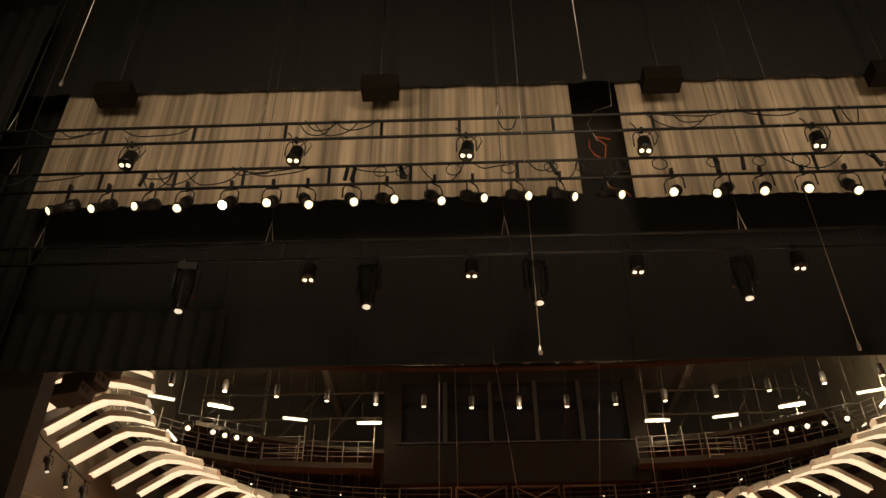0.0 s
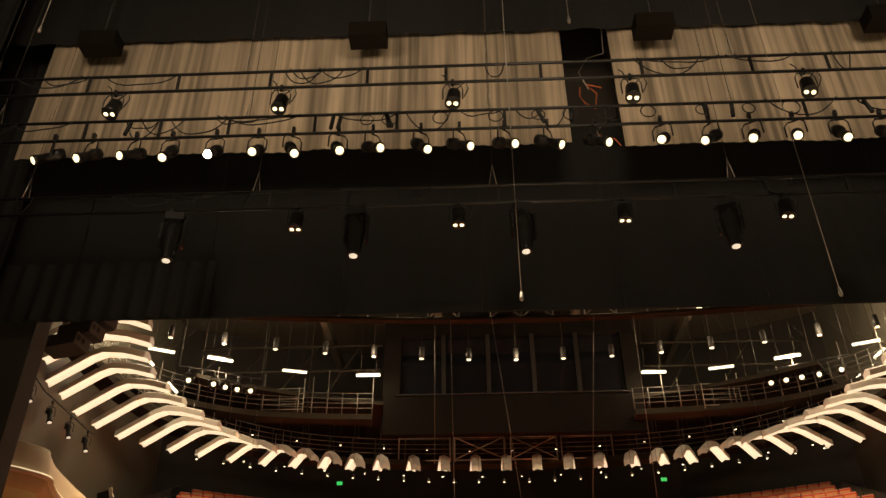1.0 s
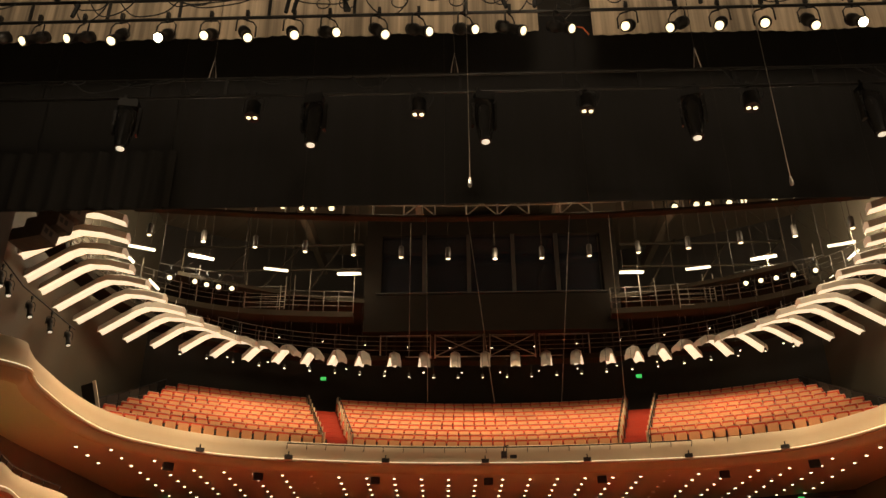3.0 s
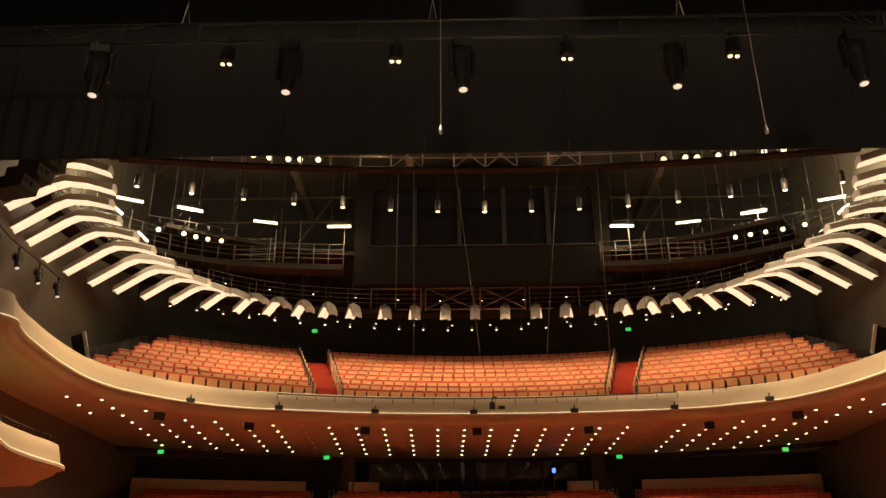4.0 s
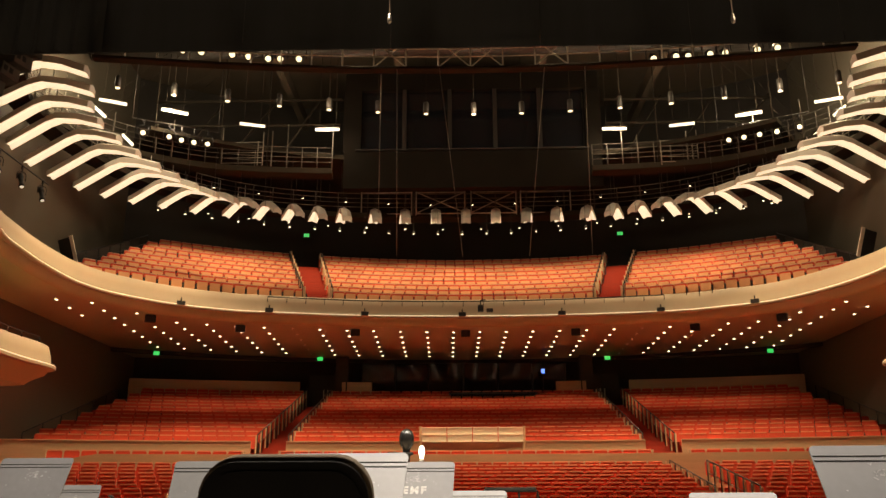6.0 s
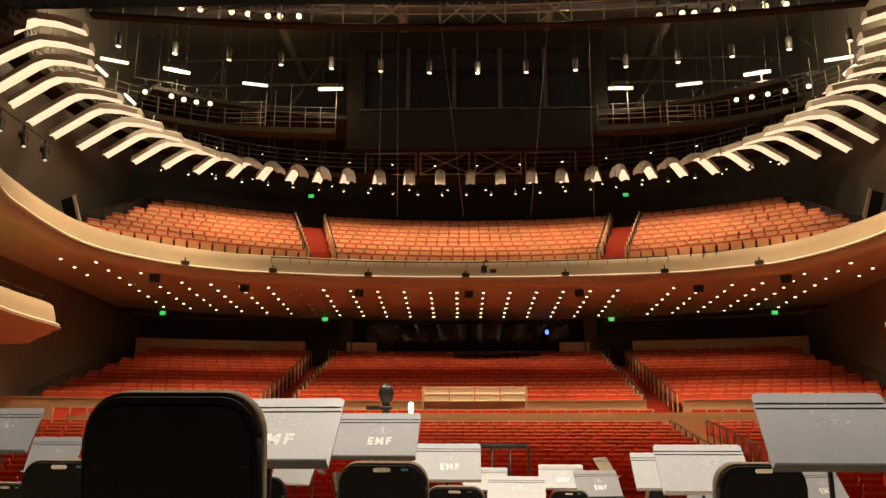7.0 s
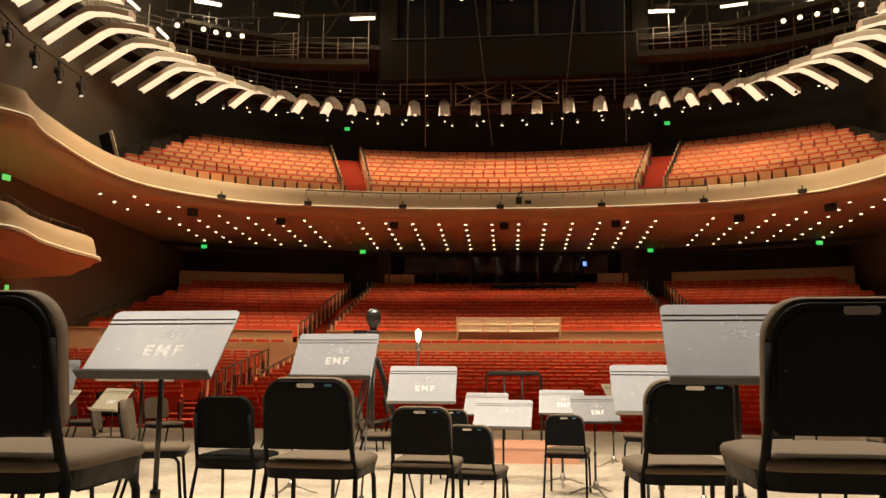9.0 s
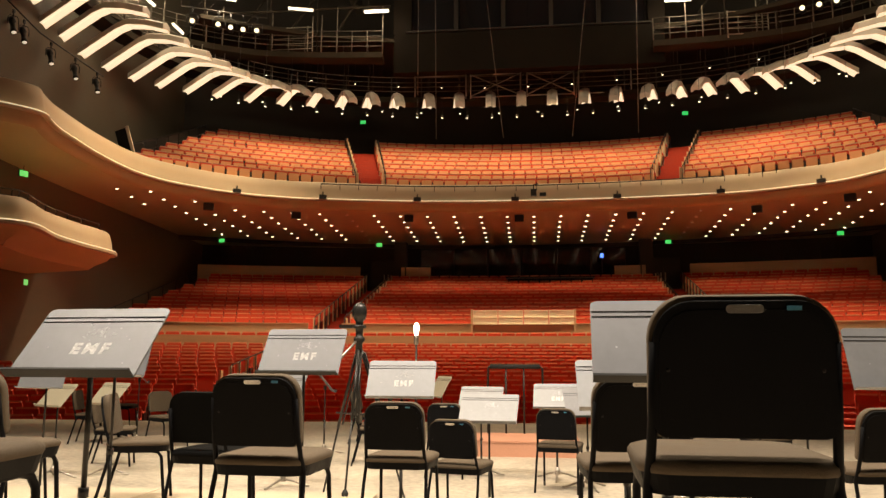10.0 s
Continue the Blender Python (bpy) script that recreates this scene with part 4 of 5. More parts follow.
for pts in (((-10.2, 24.4, 16.3), (-5.2, 24.4, 15.95)), ((6.1, 24.4, 15.78), (11.2, 24.4, 16.15))):
    lp = thing("lantern_pipe", "dark pipe that carries lanterns along the front bridge", "pipe", "lantern pipes")
    part("pipe", Build().tube(pts, 0.03, 6), CATWALK, lp)
    for q in pts:
        part("drop", Build().tube([q, (q[0], q[1], 24.1)], 0.02, 5), CATWALK, lp)
# cables that hang in the hall
for x0, y0, z0, x1, y1, z1 in ((-2.17, 24, 14.6, -2.1, 24, 8.1), (-0.75, 24, 14.6, -0.03, 24, 8.07), (2.76, 24, 14.6, 2.05, 24, 8.06), (4.1, 24, 14.6, 4.01, 24, 8.1), (-2.72, 24.2, 14.5, -2.72, 24.2, 9.6)):
    u = thing("hanging_cable", "thin pale cable hanging from the front bridge", "cable", "hall cables")
    part("line", Build().tube([(x0, y0, z0), (x1, y1, z1)], 0.011, 5), CABLE, u)
# wall lanterns on a pipe
tp = thing("wall_pipe", "dark pipe along the side wall for lanterns", "pipe")
part("pipe", Build().tube([(-17.2, 24.5, 13.7), (-17.25, 26.5, 13.32), (-17.3, 31.0, 13.27)], 0.03, 6), BLACK_STEEL, tp)
for y in (25.0, 25.6, 27.24, 28.86, 30.46):
    lantern((-17.25, y, 13.27 - 0.6 + max(0, 26.5 - y) * 0.2), (0.35, -0.2, -1), LANT_SOFT, "black lantern on the side wall pipe", "wall lanterns", 1.25)
# line array by the proscenium
la = thing("line_array", "curved stack of black loudspeaker boxes with brown side plates", "loudspeaker", m=pose(-11.15, 16.3, 0))
for k in range(7):
    z, out = 10.1 + 0.355 * k, 0.3 * k - 0.022 * k * k
    cab = part("cabinet", Build().box((0, 0, 0), (0.94, 0.52, 0.34)), SPEAKER, la, m=pose(out * 0.85, out * 0.45, z, rx=-8 + 3.5 * k, rz=-16))
    part("grille", Build().box((0, 0.265, 0), (0.9, 0.02, 0.31)), GRILLE, cab)
    for sx in (-1, 1):
        part("side_plate", Build().box((sx * 0.48, 0.0, 0), (0.025, 0.5, 0.31)), GRILLE, cab, "brown side plate")
    for dy in (-0.16, 0.0):
        part("slot", Build().box((0.495, dy, 0.02), (0.006, 0.1, 0.13)), RUBBER, cab)
part("rigging", Build().tube([(0.75, 0.4, 12.3), (0.75, 0.4, 24.1)], 0.02, 5).tube([(1.1, 0.55, 12.3), (1.1, 0.55, 24.1)], 0.02, 5), BLACK_STEEL, la)

# ---- drapes over the stage ----
def pleated(x0, x1, z0, z1, depth=0.05, wave=0.35, sag=0.0, seed=1):
    """A hanging cloth along x with uneven pleats and a slightly uneven hem."""
    rng = random.Random(seed)
    b = Build()
    n = max(12, int((x1 - x0) / wave * 8))
    ph = 0.0
    for i in range(n + 1):
        x = x0 + (x1 - x0) * i / n
        ph += 2 * math.pi / 8 * rng.uniform(0.6, 1.4)
        hem = z0 + sag * noise.noise((x * 0.9, seed, 0))
        for z, d in ((hem, 1.0), (hem * 0.6 + z1 * 0.4, 0.8), (z1, 0.5)):
            b.v.append((x, depth * d * math.sin(ph) + 0.02 * noise.noise((x * 3, z, seed)), z))
    for i in range(n):
        for j in range(2):
            b.face([3 * i + j, 3 * i + 3 + j, 3 * i + 4 + j, 3 * i + 1 + j], 0, True)
    return b


def cloth(name, build, material, label, m):
    u = tagged(new(name, build.mesh(name, material)), label, "stage drape", "stage drapes")
    u.matrix_basis = m
    return u


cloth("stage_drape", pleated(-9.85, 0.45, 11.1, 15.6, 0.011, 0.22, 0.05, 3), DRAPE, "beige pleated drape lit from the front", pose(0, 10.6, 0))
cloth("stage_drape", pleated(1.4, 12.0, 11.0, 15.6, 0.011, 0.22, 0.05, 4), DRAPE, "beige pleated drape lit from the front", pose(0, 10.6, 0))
cloth("stage_border", pleated(-14, 14, 13.9, 19.5, 0.03, 0.9, 0.02, 5), VELOUR, "black velour border over the stage", pose(0, 10.46, 0, ry=0.4))
lower = thing("stage_border", "black velour border in seamed panels over the stage", "stage drape", "stage drapes", m=pose(0, 12.0, 0))
for k in range(11):
    x = -14.0 + 2.55 * k
    part("panel", pleated(x, x + 2.54, 8.42, 12.7, 0.012, 1.1, 0.015, 20 + k), VELOUR, lower)
    part("hem", Build().box((x + 1.27, -0.01, 8.5), (2.54, 0.03, 0.16)), VELOUR, lower)
cloth("stage_border", pleated(-14, -6.2, 8.4, 9.6, 0.06, 0.35, 0.02, 8), VELOUR, "black pleated border at the side", pose(0, 11.9, 0))
for sx in (-1, 1):
    for y in (9.6, 11.6):
        cloth("side_drape", pleated(-1.6, 1.6, 0.0, 15.5, 0.07, 0.35, 0.0, 9), VELOUR, "tall black velour leg drape", pose(sx * 11.5, y, 0, rz=8 * sx))
for y, z, x0, x1 in ((10.6, 15.62, -10.2, 12.4), (10.46, 19.52, -14, 14), (12.0, 12.72, -14, 14)):
    u = thing("drape_batten", "black pipe that carries a drape", "batten", "drape battens")
    part("pipe", Build().tube([(x0, y, z), (x1, y, z)], 0.03, 6), BLACK_STEEL, u)
    for hx in (-8, -3, 3, 8):
        part("line", Build().tube([(hx, y, z), (hx, y, 20.0)], 0.006, 5), CATWALK, u)
cable = thing("cable_bundle", "orange and black cables looped behind the drapes", "cables")
part("orange_loop", Build().tube([(0.75, 10.75, 12.6), (0.72, 10.72, 12.35), (0.8, 10.7, 12.15), (0.98, 10.7, 12.0), (1.05, 10.72, 12.4), (0.85, 10.72, 12.65), (1.15, 10.72, 12.55)], 0.015, 6), ORANGE, cable, "orange cable")
part("orange_loop", Build().tube([(0.95, 10.75, 11.45), (1.05, 10.72, 11.3), (1.25, 10.7, 11.25), (1.35, 10.72, 11.1)], 0.013, 6), ORANGE, cable, "orange cable")
part("white_loop", Build().tube([(1.38, 10.6, 15.63), (1.38, 10.7, 15.4), (1.3, 10.75, 13.5), (0.95, 10.72, 13.35), (0.75, 10.7, 12.95), (0.9, 10.7, 12.5)], 0.011, 6), STEEL, cable, "pale cable")
part("white_loop", Build().tube([(1.4, 10.75, 11.75), (1.15, 10.72, 11.7), (0.95, 10.7, 11.45), (1.0, 10.7, 11.2)], 0.011, 6), STEEL, cable, "pale cable")
for x, z in ((-8.55, 13.85), (-3.3, 13.82), (2.15, 13.8), (6.5, 13.8)):
    u = thing("ceiling_box", "dark box hung at the edge of the border", "box", "border boxes", m=pose(x, 10.05, z - 0.35))
    part("case", Build().box((0, 0, 0), (0.72, 0.4, 0.34)), BOOTH, u)
    part("strap", Build().tube([(0, 0, 0.15), (0, 0, 6.5)], 0.015, 5), BLACK_STEEL, u)


# ---- battens ----
RUNG = Build().box((0, 0, 0), (0.05, 0.02, 0.34)).mesh("rung", BLACK_STEEL)


def batten(y, z_top, z_low, hangers, label, seed, rungs=1.5):
    rng = random.Random(seed)
    u = thing("batten", label, "batten", "lighting battens")
    for z in (z_top, z_low):
        part("pipe", Build().tube([(-13, y, z), (13, y, z)], 0.026, 8), BLACK_STEEL, u)
    x = -12.4
    while x < 12.5:
        part("rung", RUNG, [], u, m=pose(x, y, (z_top + z_low) / 2) @ Matrix.Diagonal((1, 1, (z_top - z_low) / 0.34, 1)))
        x += rungs * rng.uniform(0.75, 1.25)
    for hx in hangers:
        part("hanger", Build().tube([(hx, y, z_top), (hx, y, 19.95)], 0.005, 5), CATWALK, u, "thin steel line")
        part("hook", Build().tube([(hx - 0.06, y, z_top + 0.02), (hx, y, z_top + 0.45), (hx + 0.06, y, z_top + 0.02)], 0.01, 5), STEEL, u)
    return u


B1 = batten(8.6, 11.1, 10.74, (-9.2, -5.0, -1.1, 2.8, 6.7), "black double pipe batten with wash lights", 11)
B2 = batten(9.05, 10.54, 10.15, (-9.2, -5.0, -1.1, 2.8, 6.7), "black double pipe batten crowded with lanterns and cables", 12)
B3 = batten(10.05, 9.76, 9.41, (-9.0, -5.03, -1.04, 2.91, 6.8), "black double pipe batten with moving lights", 13)
rng = random.Random(5)
for k in range(46):
    x = rng.uniform(-10, 8)
    y, z, par = rng.choice(((9.05, 10.54, B2), (9.05, 10.5, B2), (8.6, 11.1, B1), (10.05, 9.76, B3)))
    w, h = rng.uniform(0.25, 1.3), rng.uniform(0.08, 0.42)
    pts = [(x + w * t, y - 0.04 + 0.02 * math.sin(9 * t), z - h * 4 * t * (1 - t) + 0.02 * math.sin(7 * t + k)) for t in [i / 10 for i in range(11)]]
    part("cable", Build().tube(pts, 0.011, 5), RUBBER, par)
for k in range(11):
    x = -3.2 + 0.68 * k + rng.uniform(-0.2, 0.2)
    rr = rng.uniform(0.09, 0.14)
    part("cable_coil", Build().tube([(x + rr * math.sin(t), 9.0, 10.36 + rr * math.cos(t)) for t in [i * 0.45 for i in range(15)]], 0.01, 5), RUBBER, B2)
for k in range(14):
    x = rng.uniform(-8, 7)
    part("plug", Build().tube([(x, 9.0, 10.45), (x + rng.uniform(-0.1, 0.1), 9.0, 10.2)], 0.035, 6), RUBBER, B2)

LENSES = ((100, 25), (182, 12), (254, 16), (332, 2), (408, 4), (486, 0), (559, -12), (636, -10), (712, -26), (785, -16), (865, -30), (938, -26), (1018, -32), (1092, -24), (1165, 14), (1234, 26), (1316, 14), (1388, 14), (1473, 2), (1545, 4), (1622, 10), (1700, 10))
for i, (px, off) in enumerate(LENSES):
    x = -2.08 + (px - 780) * 0.00925
    dx = -off * 0.0093
    flare = i in (4, 19)
    aim = (dx * 1.2, -0.22 - 0.05 * (i % 3), -0.3) if not flare else (-0.05, -0.62, -0.66)
    lantern((x - dx, 9.05, 9.83), aim, LANT_FLARE if flare else LANT_LENS, "lit black profile lantern clamped to a batten", "batten lanterns")

WASH = Build().lathe([(0.06, 0.3), (0.13, 0.26), (0.14, 0.0), (0.15, -0.03), (0.15, -0.09)], 14).box((0.0, 0.05, 0.33), (0.12, 0.1, 0.08)).mesh("body", BLACK_STEEL)
WASH_LENS = Build().lathe([(0.045, -0.07), (0.042, -0.1), (0.002, -0.105)], 10).moved(Matrix.Translation((-0.065, 0, 0))).lathe([(0.045, -0.07), (0.042, -0.1), (0.002, -0.105)], 10, 0, (0.065, 0, 0)).mesh("lens", LAMP_HOT)
WASH_YOKE = Build().tube([(-0.19, 0, 0.05), (-0.19, 0, 0.3), (-0.14, 0, 0.42), (0.14, 0, 0.42), (0.19, 0, 0.3), (0.19, 0, 0.05)], 0.014, 6).mesh("yoke", BLACK_STEEL)
WASH_CORD = Build().tube([(0.08, 0, 0.3), (0.25, 0, 0.5), (0.3, 0, 0.3), (0.22, 0, 0.1)], 0.012, 5).tube([(-0.05, 0, 0.32), (-0.12, 0, 0.6), (-0.2, 0, 0.68)], 0.012, 5).mesh("cord", RUBBER)
WASH_CLAMP = Build().box((0, 0, 0.47), (0.06, 0.08, 0.12)).mesh("clamp", BLACK_STEEL)


def wash(x, y, z, tip, label, group):
    u = thing("wash_light", label, "stage light", group, m=pose(x, y, z + 0.1) @ Matrix.Scale(0.82, 4))
    body = part("body", WASH, [], u, m=pose(0, 0, 0, *tip))
    part("lens", WASH_LENS, [], body, "pair of lit lenses")
    for nm, me in (("yoke", WASH_YOKE), ("cord", WASH_CORD), ("clamp", WASH_CLAMP)):
        part(nm, me, [], u)


for px in (230, 525, 825, 1132, 1428, 1730):
    wash(-2.07 + (px - 780) * 0.0091, 8.6, 10.24, (-14, 6, 0), "black wash light with lit lenses hung from a batten", "wash lights")
for px in (545, 835, 1127, 1408):
    wash(-2.13 + (px - 780) * 0.0092, 10.05, 8.95, (-4, 2, 0), "black wash light with lit lenses hung from a batten", "wash lights")

MOVER_BASE = Build().box((0, 0, 0.0), (0.36, 0.26, 0.14)).box((-0.1, 0, 0.12), (0.05, 0.08, 0.14)).box((0.1, 0, 0.12), (0.05, 0.08, 0.14)).mesh("base", BLACK_STEEL)
MOVER_ARM = Build().plate([(0.0, 0.0), (0.06, 0.0), (0.05, -0.5), (0.01, -0.52)], -0.06, 0.06).mesh("arm", GLOSS_BLACK)
MOVER_HEAD = Build().lathe([(0.13, 0.02), (0.18, -0.04), (0.185, -0.22), (0.16, -0.5), (0.12, -0.72), (0.115, -0.76)], 18).mesh("head", GLOSS_BLACK)
MOVER_LENS = Build().lathe([(0.085, -0.745), (0.075, -0.765), (0.002, -0.775)], 14).mesh("lens", LAMP_MID)
for px, rz in ((325, 10), (653, -5), (948, 15), (1307, -20), (1610, 12)):
    u = thing("moving_light", "black moving head light hanging head down from a batten", "stage light", "moving lights", m=pose(-2.13 + (px - 780) * 0.0092, 10.05, 9.26, rz=rz) @ Matrix.Diagonal((0.84, 0.84, 1, 1)))
    part("base", MOVER_BASE, [], u)
    part("arm", MOVER_ARM, [], u, m=pose(0.19, 0, -0.05))
    part("arm", MOVER_ARM, [], u, m=pose(-0.19, 0, -0.05, rz=180))
    head = part("head", MOVER_HEAD, [], u, m=pose(0, 0, -0.1, rx=-5))
    part("lens", MOVER_LENS, [], head, "dim lens")

# lines with weights over the stage
for x, y, z in ((-0.86, 7.66, 6.26), (3.1, 8.13, 6.48), (-7.11, 6.5, 9.86), (-0.1, 6.5, 9.69)):
    u = thing("weighted_line", "thin steel line with a small weight at its end", "cable", "weighted lines")
    part("line", Build().tube([(x, y, z), (x, y, 20.02)], 0.0055, 5), STEEL, u)
    part("weight", Build().lathe([(0.008, 0.1), (0.016, 0.07), (0.024, 0.02), (0.024, -0.01), (0.012, -0.03)], 10, 0, (x, y, z)), STEEL, u)


# ---- musicians' chairs ----
def chair_parts(black=False):
    fabric = FABRIC_BLACK if black else FABRIC
    lean = Matrix.Translation((0, -0.19, 0.518)) @ Matrix.Rotation(radians(10), 4, "X")
    pad = Build().plate(rounded(0.435, 0.305, 0.095, 0, 6, 0.03), -0.012, 0.035).moved(lean)
    shell = Build().plate(rounded(0.418, 0.293, 0.09, 0.004, 6, 0.03), -0.03, -0.012).moved(lean)
    shell.plate(rounded(0.39, 0.262, 0.08, 0.016, 6, 0.03), -0.034, -0.03)
    shell.v[-56:] = [tuple(lean @ Vector(p)) for p in shell.v[-56:]]
    grip = Build().plate(rounded(0.085, 0.018, 0.0085, 0.272, 4), -0.038, -0.033).moved(lean)
    tag = Build().box((0.11, -0.036, 0.282), (0.032, 0.003, 0.009)).moved(lean)
    seat = Build()
    out = rounded(0.49, 0.47, 0.09, -0.225, 5)
    rings = ((0.985, 0.437), (1.0, 0.445), (1.0, 0.456), (0.97, 0.466), (0.86, 0.474))
    for s, z in rings:
        seat.v += [(x * s, y * s + 0.01, z) for x, y in out]
    n = len(out)
    for i in range(len(rings) - 1):
        for j in range(n):
            seat.face([i * n + j, i * n + (j + 1) % n, (i + 1) * n + (j + 1) % n, (i + 1) * n + j], 0, True)
    seat.face([(len(rings) - 1) * n + j for j in range(n)], 0, True)
    seat.face([j for j in reversed(range(n))])
    pan = Build()
    for z, grow in ((0.392, 0.94), (0.437, 0.985)):
        pan.v += [(x * grow, y * grow + 0.01, z) for x, y in out]
    pan.face([n + j for j in range(n)])
    pan.face([j for j in reversed(range(n))])
    for j in range(n):
        pan.face([j, (j + 1) % n, n + (j + 1) % n, n + j])
    legs = []
    for s in (-1, 1):
        legs.append(("rear_leg", Build().tube([(s * 0.205, -0.245, 0.72), (s * 0.21, -0.215, 0.56), (s * 0.215, -0.185, 0.47), (s * 0.222, -0.16, 0.41), (s * 0.228, -0.19, 0.3), (s * 0.235, -0.27, 0.0)], 0.0125, 8)))
        legs.append(("front_leg", Build().tube([(s * 0.215, -0.1, 0.395), (s * 0.215, 0.13, 0.395), (s * 0.216, 0.175, 0.385), (s * 0.218, 0.2, 0.35), (s * 0.225, 0.235, 0.0)], 0.0125, 8)))
    bar = Build().tube([(-0.215, -0.05, 0.39), (0.215, -0.05, 0.39)], 0.011, 6)
    dots = []
    for s in (-1, 1):
        dots.append(("rivet", Build().lathe([(0.0045, 0.0), (0.003, 0.003)], 8, 0).moved(lean @ Matrix.Translation((s * 0.175, -0.034, 0.15)) @ Matrix.Rotation(radians(90), 4, "X"))))
    made = [("seat", seat.mesh("seat", fabric), "padded fabric seat"), ("seat_pan", pan.mesh("seat_pan", PLASTIC), "black pan"), ("backrest", pad.mesh("backrest", fabric), "padded fabric back"),
            ("back_shell", (shell if not black else pad).mesh("back_shell", PLASTIC if not black else FABRIC_BLACK), "black moulded shell"), ("grip", grip.mesh("grip", CHROME), "bright hand grip"),
            ("sticker", tag.mesh("sticker", BLUE), "blue sticker"), ("cross_bar", bar.mesh("cross_bar", BLACK_STEEL), "")]
    made += [(n_, q.mesh(n_, PLASTIC), "") for n_, q in legs] + [(n_, q.mesh(n_, SEAT_IRON), "") for n_, q in dots]
    return made


CHAIR, CHAIR_DARK = chair_parts(), chair_parts(True)


def chair(x, y, z, rz, dark=False, plain=False, label="black shelled musician's chair with a taupe fabric seat", tall=1.0):
    u = thing("orchestra_chair", label, "chair", "orchestra chairs", m=pose(x, y, z, rz=rz) @ Matrix.Diagonal((0.9, 1, tall, 1)))
    for nm, me, lab in (CHAIR_DARK if dark else CHAIR):
        if dark and nm in ("grip", "sticker", "rivet", "back_shell"):
            continue
        if plain and nm in ("grip", "sticker"):
            continue
        part(nm, me, [], u, lab)


ON_RISER = "black shelled musician's chair with a taupe seat on a riser"
for x, y, z, rz, label in ((1.43, 2.13, 0.6, -2, ON_RISER), (-0.5, 1.905, 0.6, 2, ON_RISER), (-0.21, 3.72, 0.4, -3, ON_RISER), (1.38, 3.73, 0.4, 4, ON_RISER), (0.07, 5.53, 0.2, -4, ON_RISER),
                           (0.34, 6.85, 0, -14, ""), (-0.05, 9.4, 0, -6, ""), (1.18, 8.55, 0, -10, ""), (2.95, 5.3, 0.2, 10, ON_RISER), (3.5, 9.7, 0, 20, ""), (4.6, 8.2, 0, 60, ""), (5.2, 10.5, 0, 80, ""),
                           (-2.15, 6.25, 0.2, -72, ON_RISER), (-4.25, 9.7, 0, -70, ""), (-4.6, 11.9, 0, -120, ""), (-6.0, 12.2, 0, -75, ""), (-6.9, 14.8, 0, -80, ""), (-1.7, 12.8, 0, -95, ""), (-1.1, 10.3, 0, -80, ""), (-1.35, 13.9, 0, -80, ""), (-3.2, 13.2, 0, -80, ""),
                           (-1.74, 3.97, 0.4, -4, ON_RISER), (-2.98, 5.8, 0.2, -14, ON_RISER), (2.3, 10.6, 0, 50, ""), (-5.6, 8.6, 0, -60, "")):
    chair(x, y, z, rz, plain=y < 2.5 and x < 0, label=label or "black shelled musician's chair with a taupe fabric seat")
chair(-1.19, 5.4, 0.2, -6, True, label="musician's chair draped in black cloth on a riser", tall=1.07)


# ---- music stands ----
def letter_mesh(body):
    text = bpy.data.curves.new("stencil", "FONT")
    text.body, text.size, text.align_x, text.align_y, text.extrude = body, 0.066, "CENTER", "CENTER", 0.0002
    text.offset = 0.003
    holder = new("stencil", text)
    me = bpy.data.meshes.new_from_object(holder.evaluated_get(bpy.context.evaluated_depsgraph_get()))
    me.materials.clear()
    me.materials.append(STENCIL)
    bpy.data.objects.remove(holder)
    return me


LETTERS = [(letter_mesh("E"), -0.054), (letter_mesh("M"), 0.0), (letter_mesh("F"), 0.054)]
SCUFF = Build()
rng = random.Random(8)
for k in range(45):
    x, z = rng.gauss(0, 0.032), rng.gauss(0, 0.017)
    turn = Matrix.Rotation(rng.uniform(-1.2, 1.2), 3, "Y")
    SCUFF.box((x, 0, z), (rng.uniform(0.003, 0.016), 0.0006, rng.uniform(0.0012, 0.0045)), 0, turn)
for k in range(5):
    SCUFF.box((rng.uniform(-0.2, 0.18), 0, rng.uniform(-0.16, 0.03)), (rng.uniform(0.002, 0.006), 0.0006, rng.uniform(0.002, 0.006)))
SCUFF = SCUFF.mesh("scuff", SCUFFED)


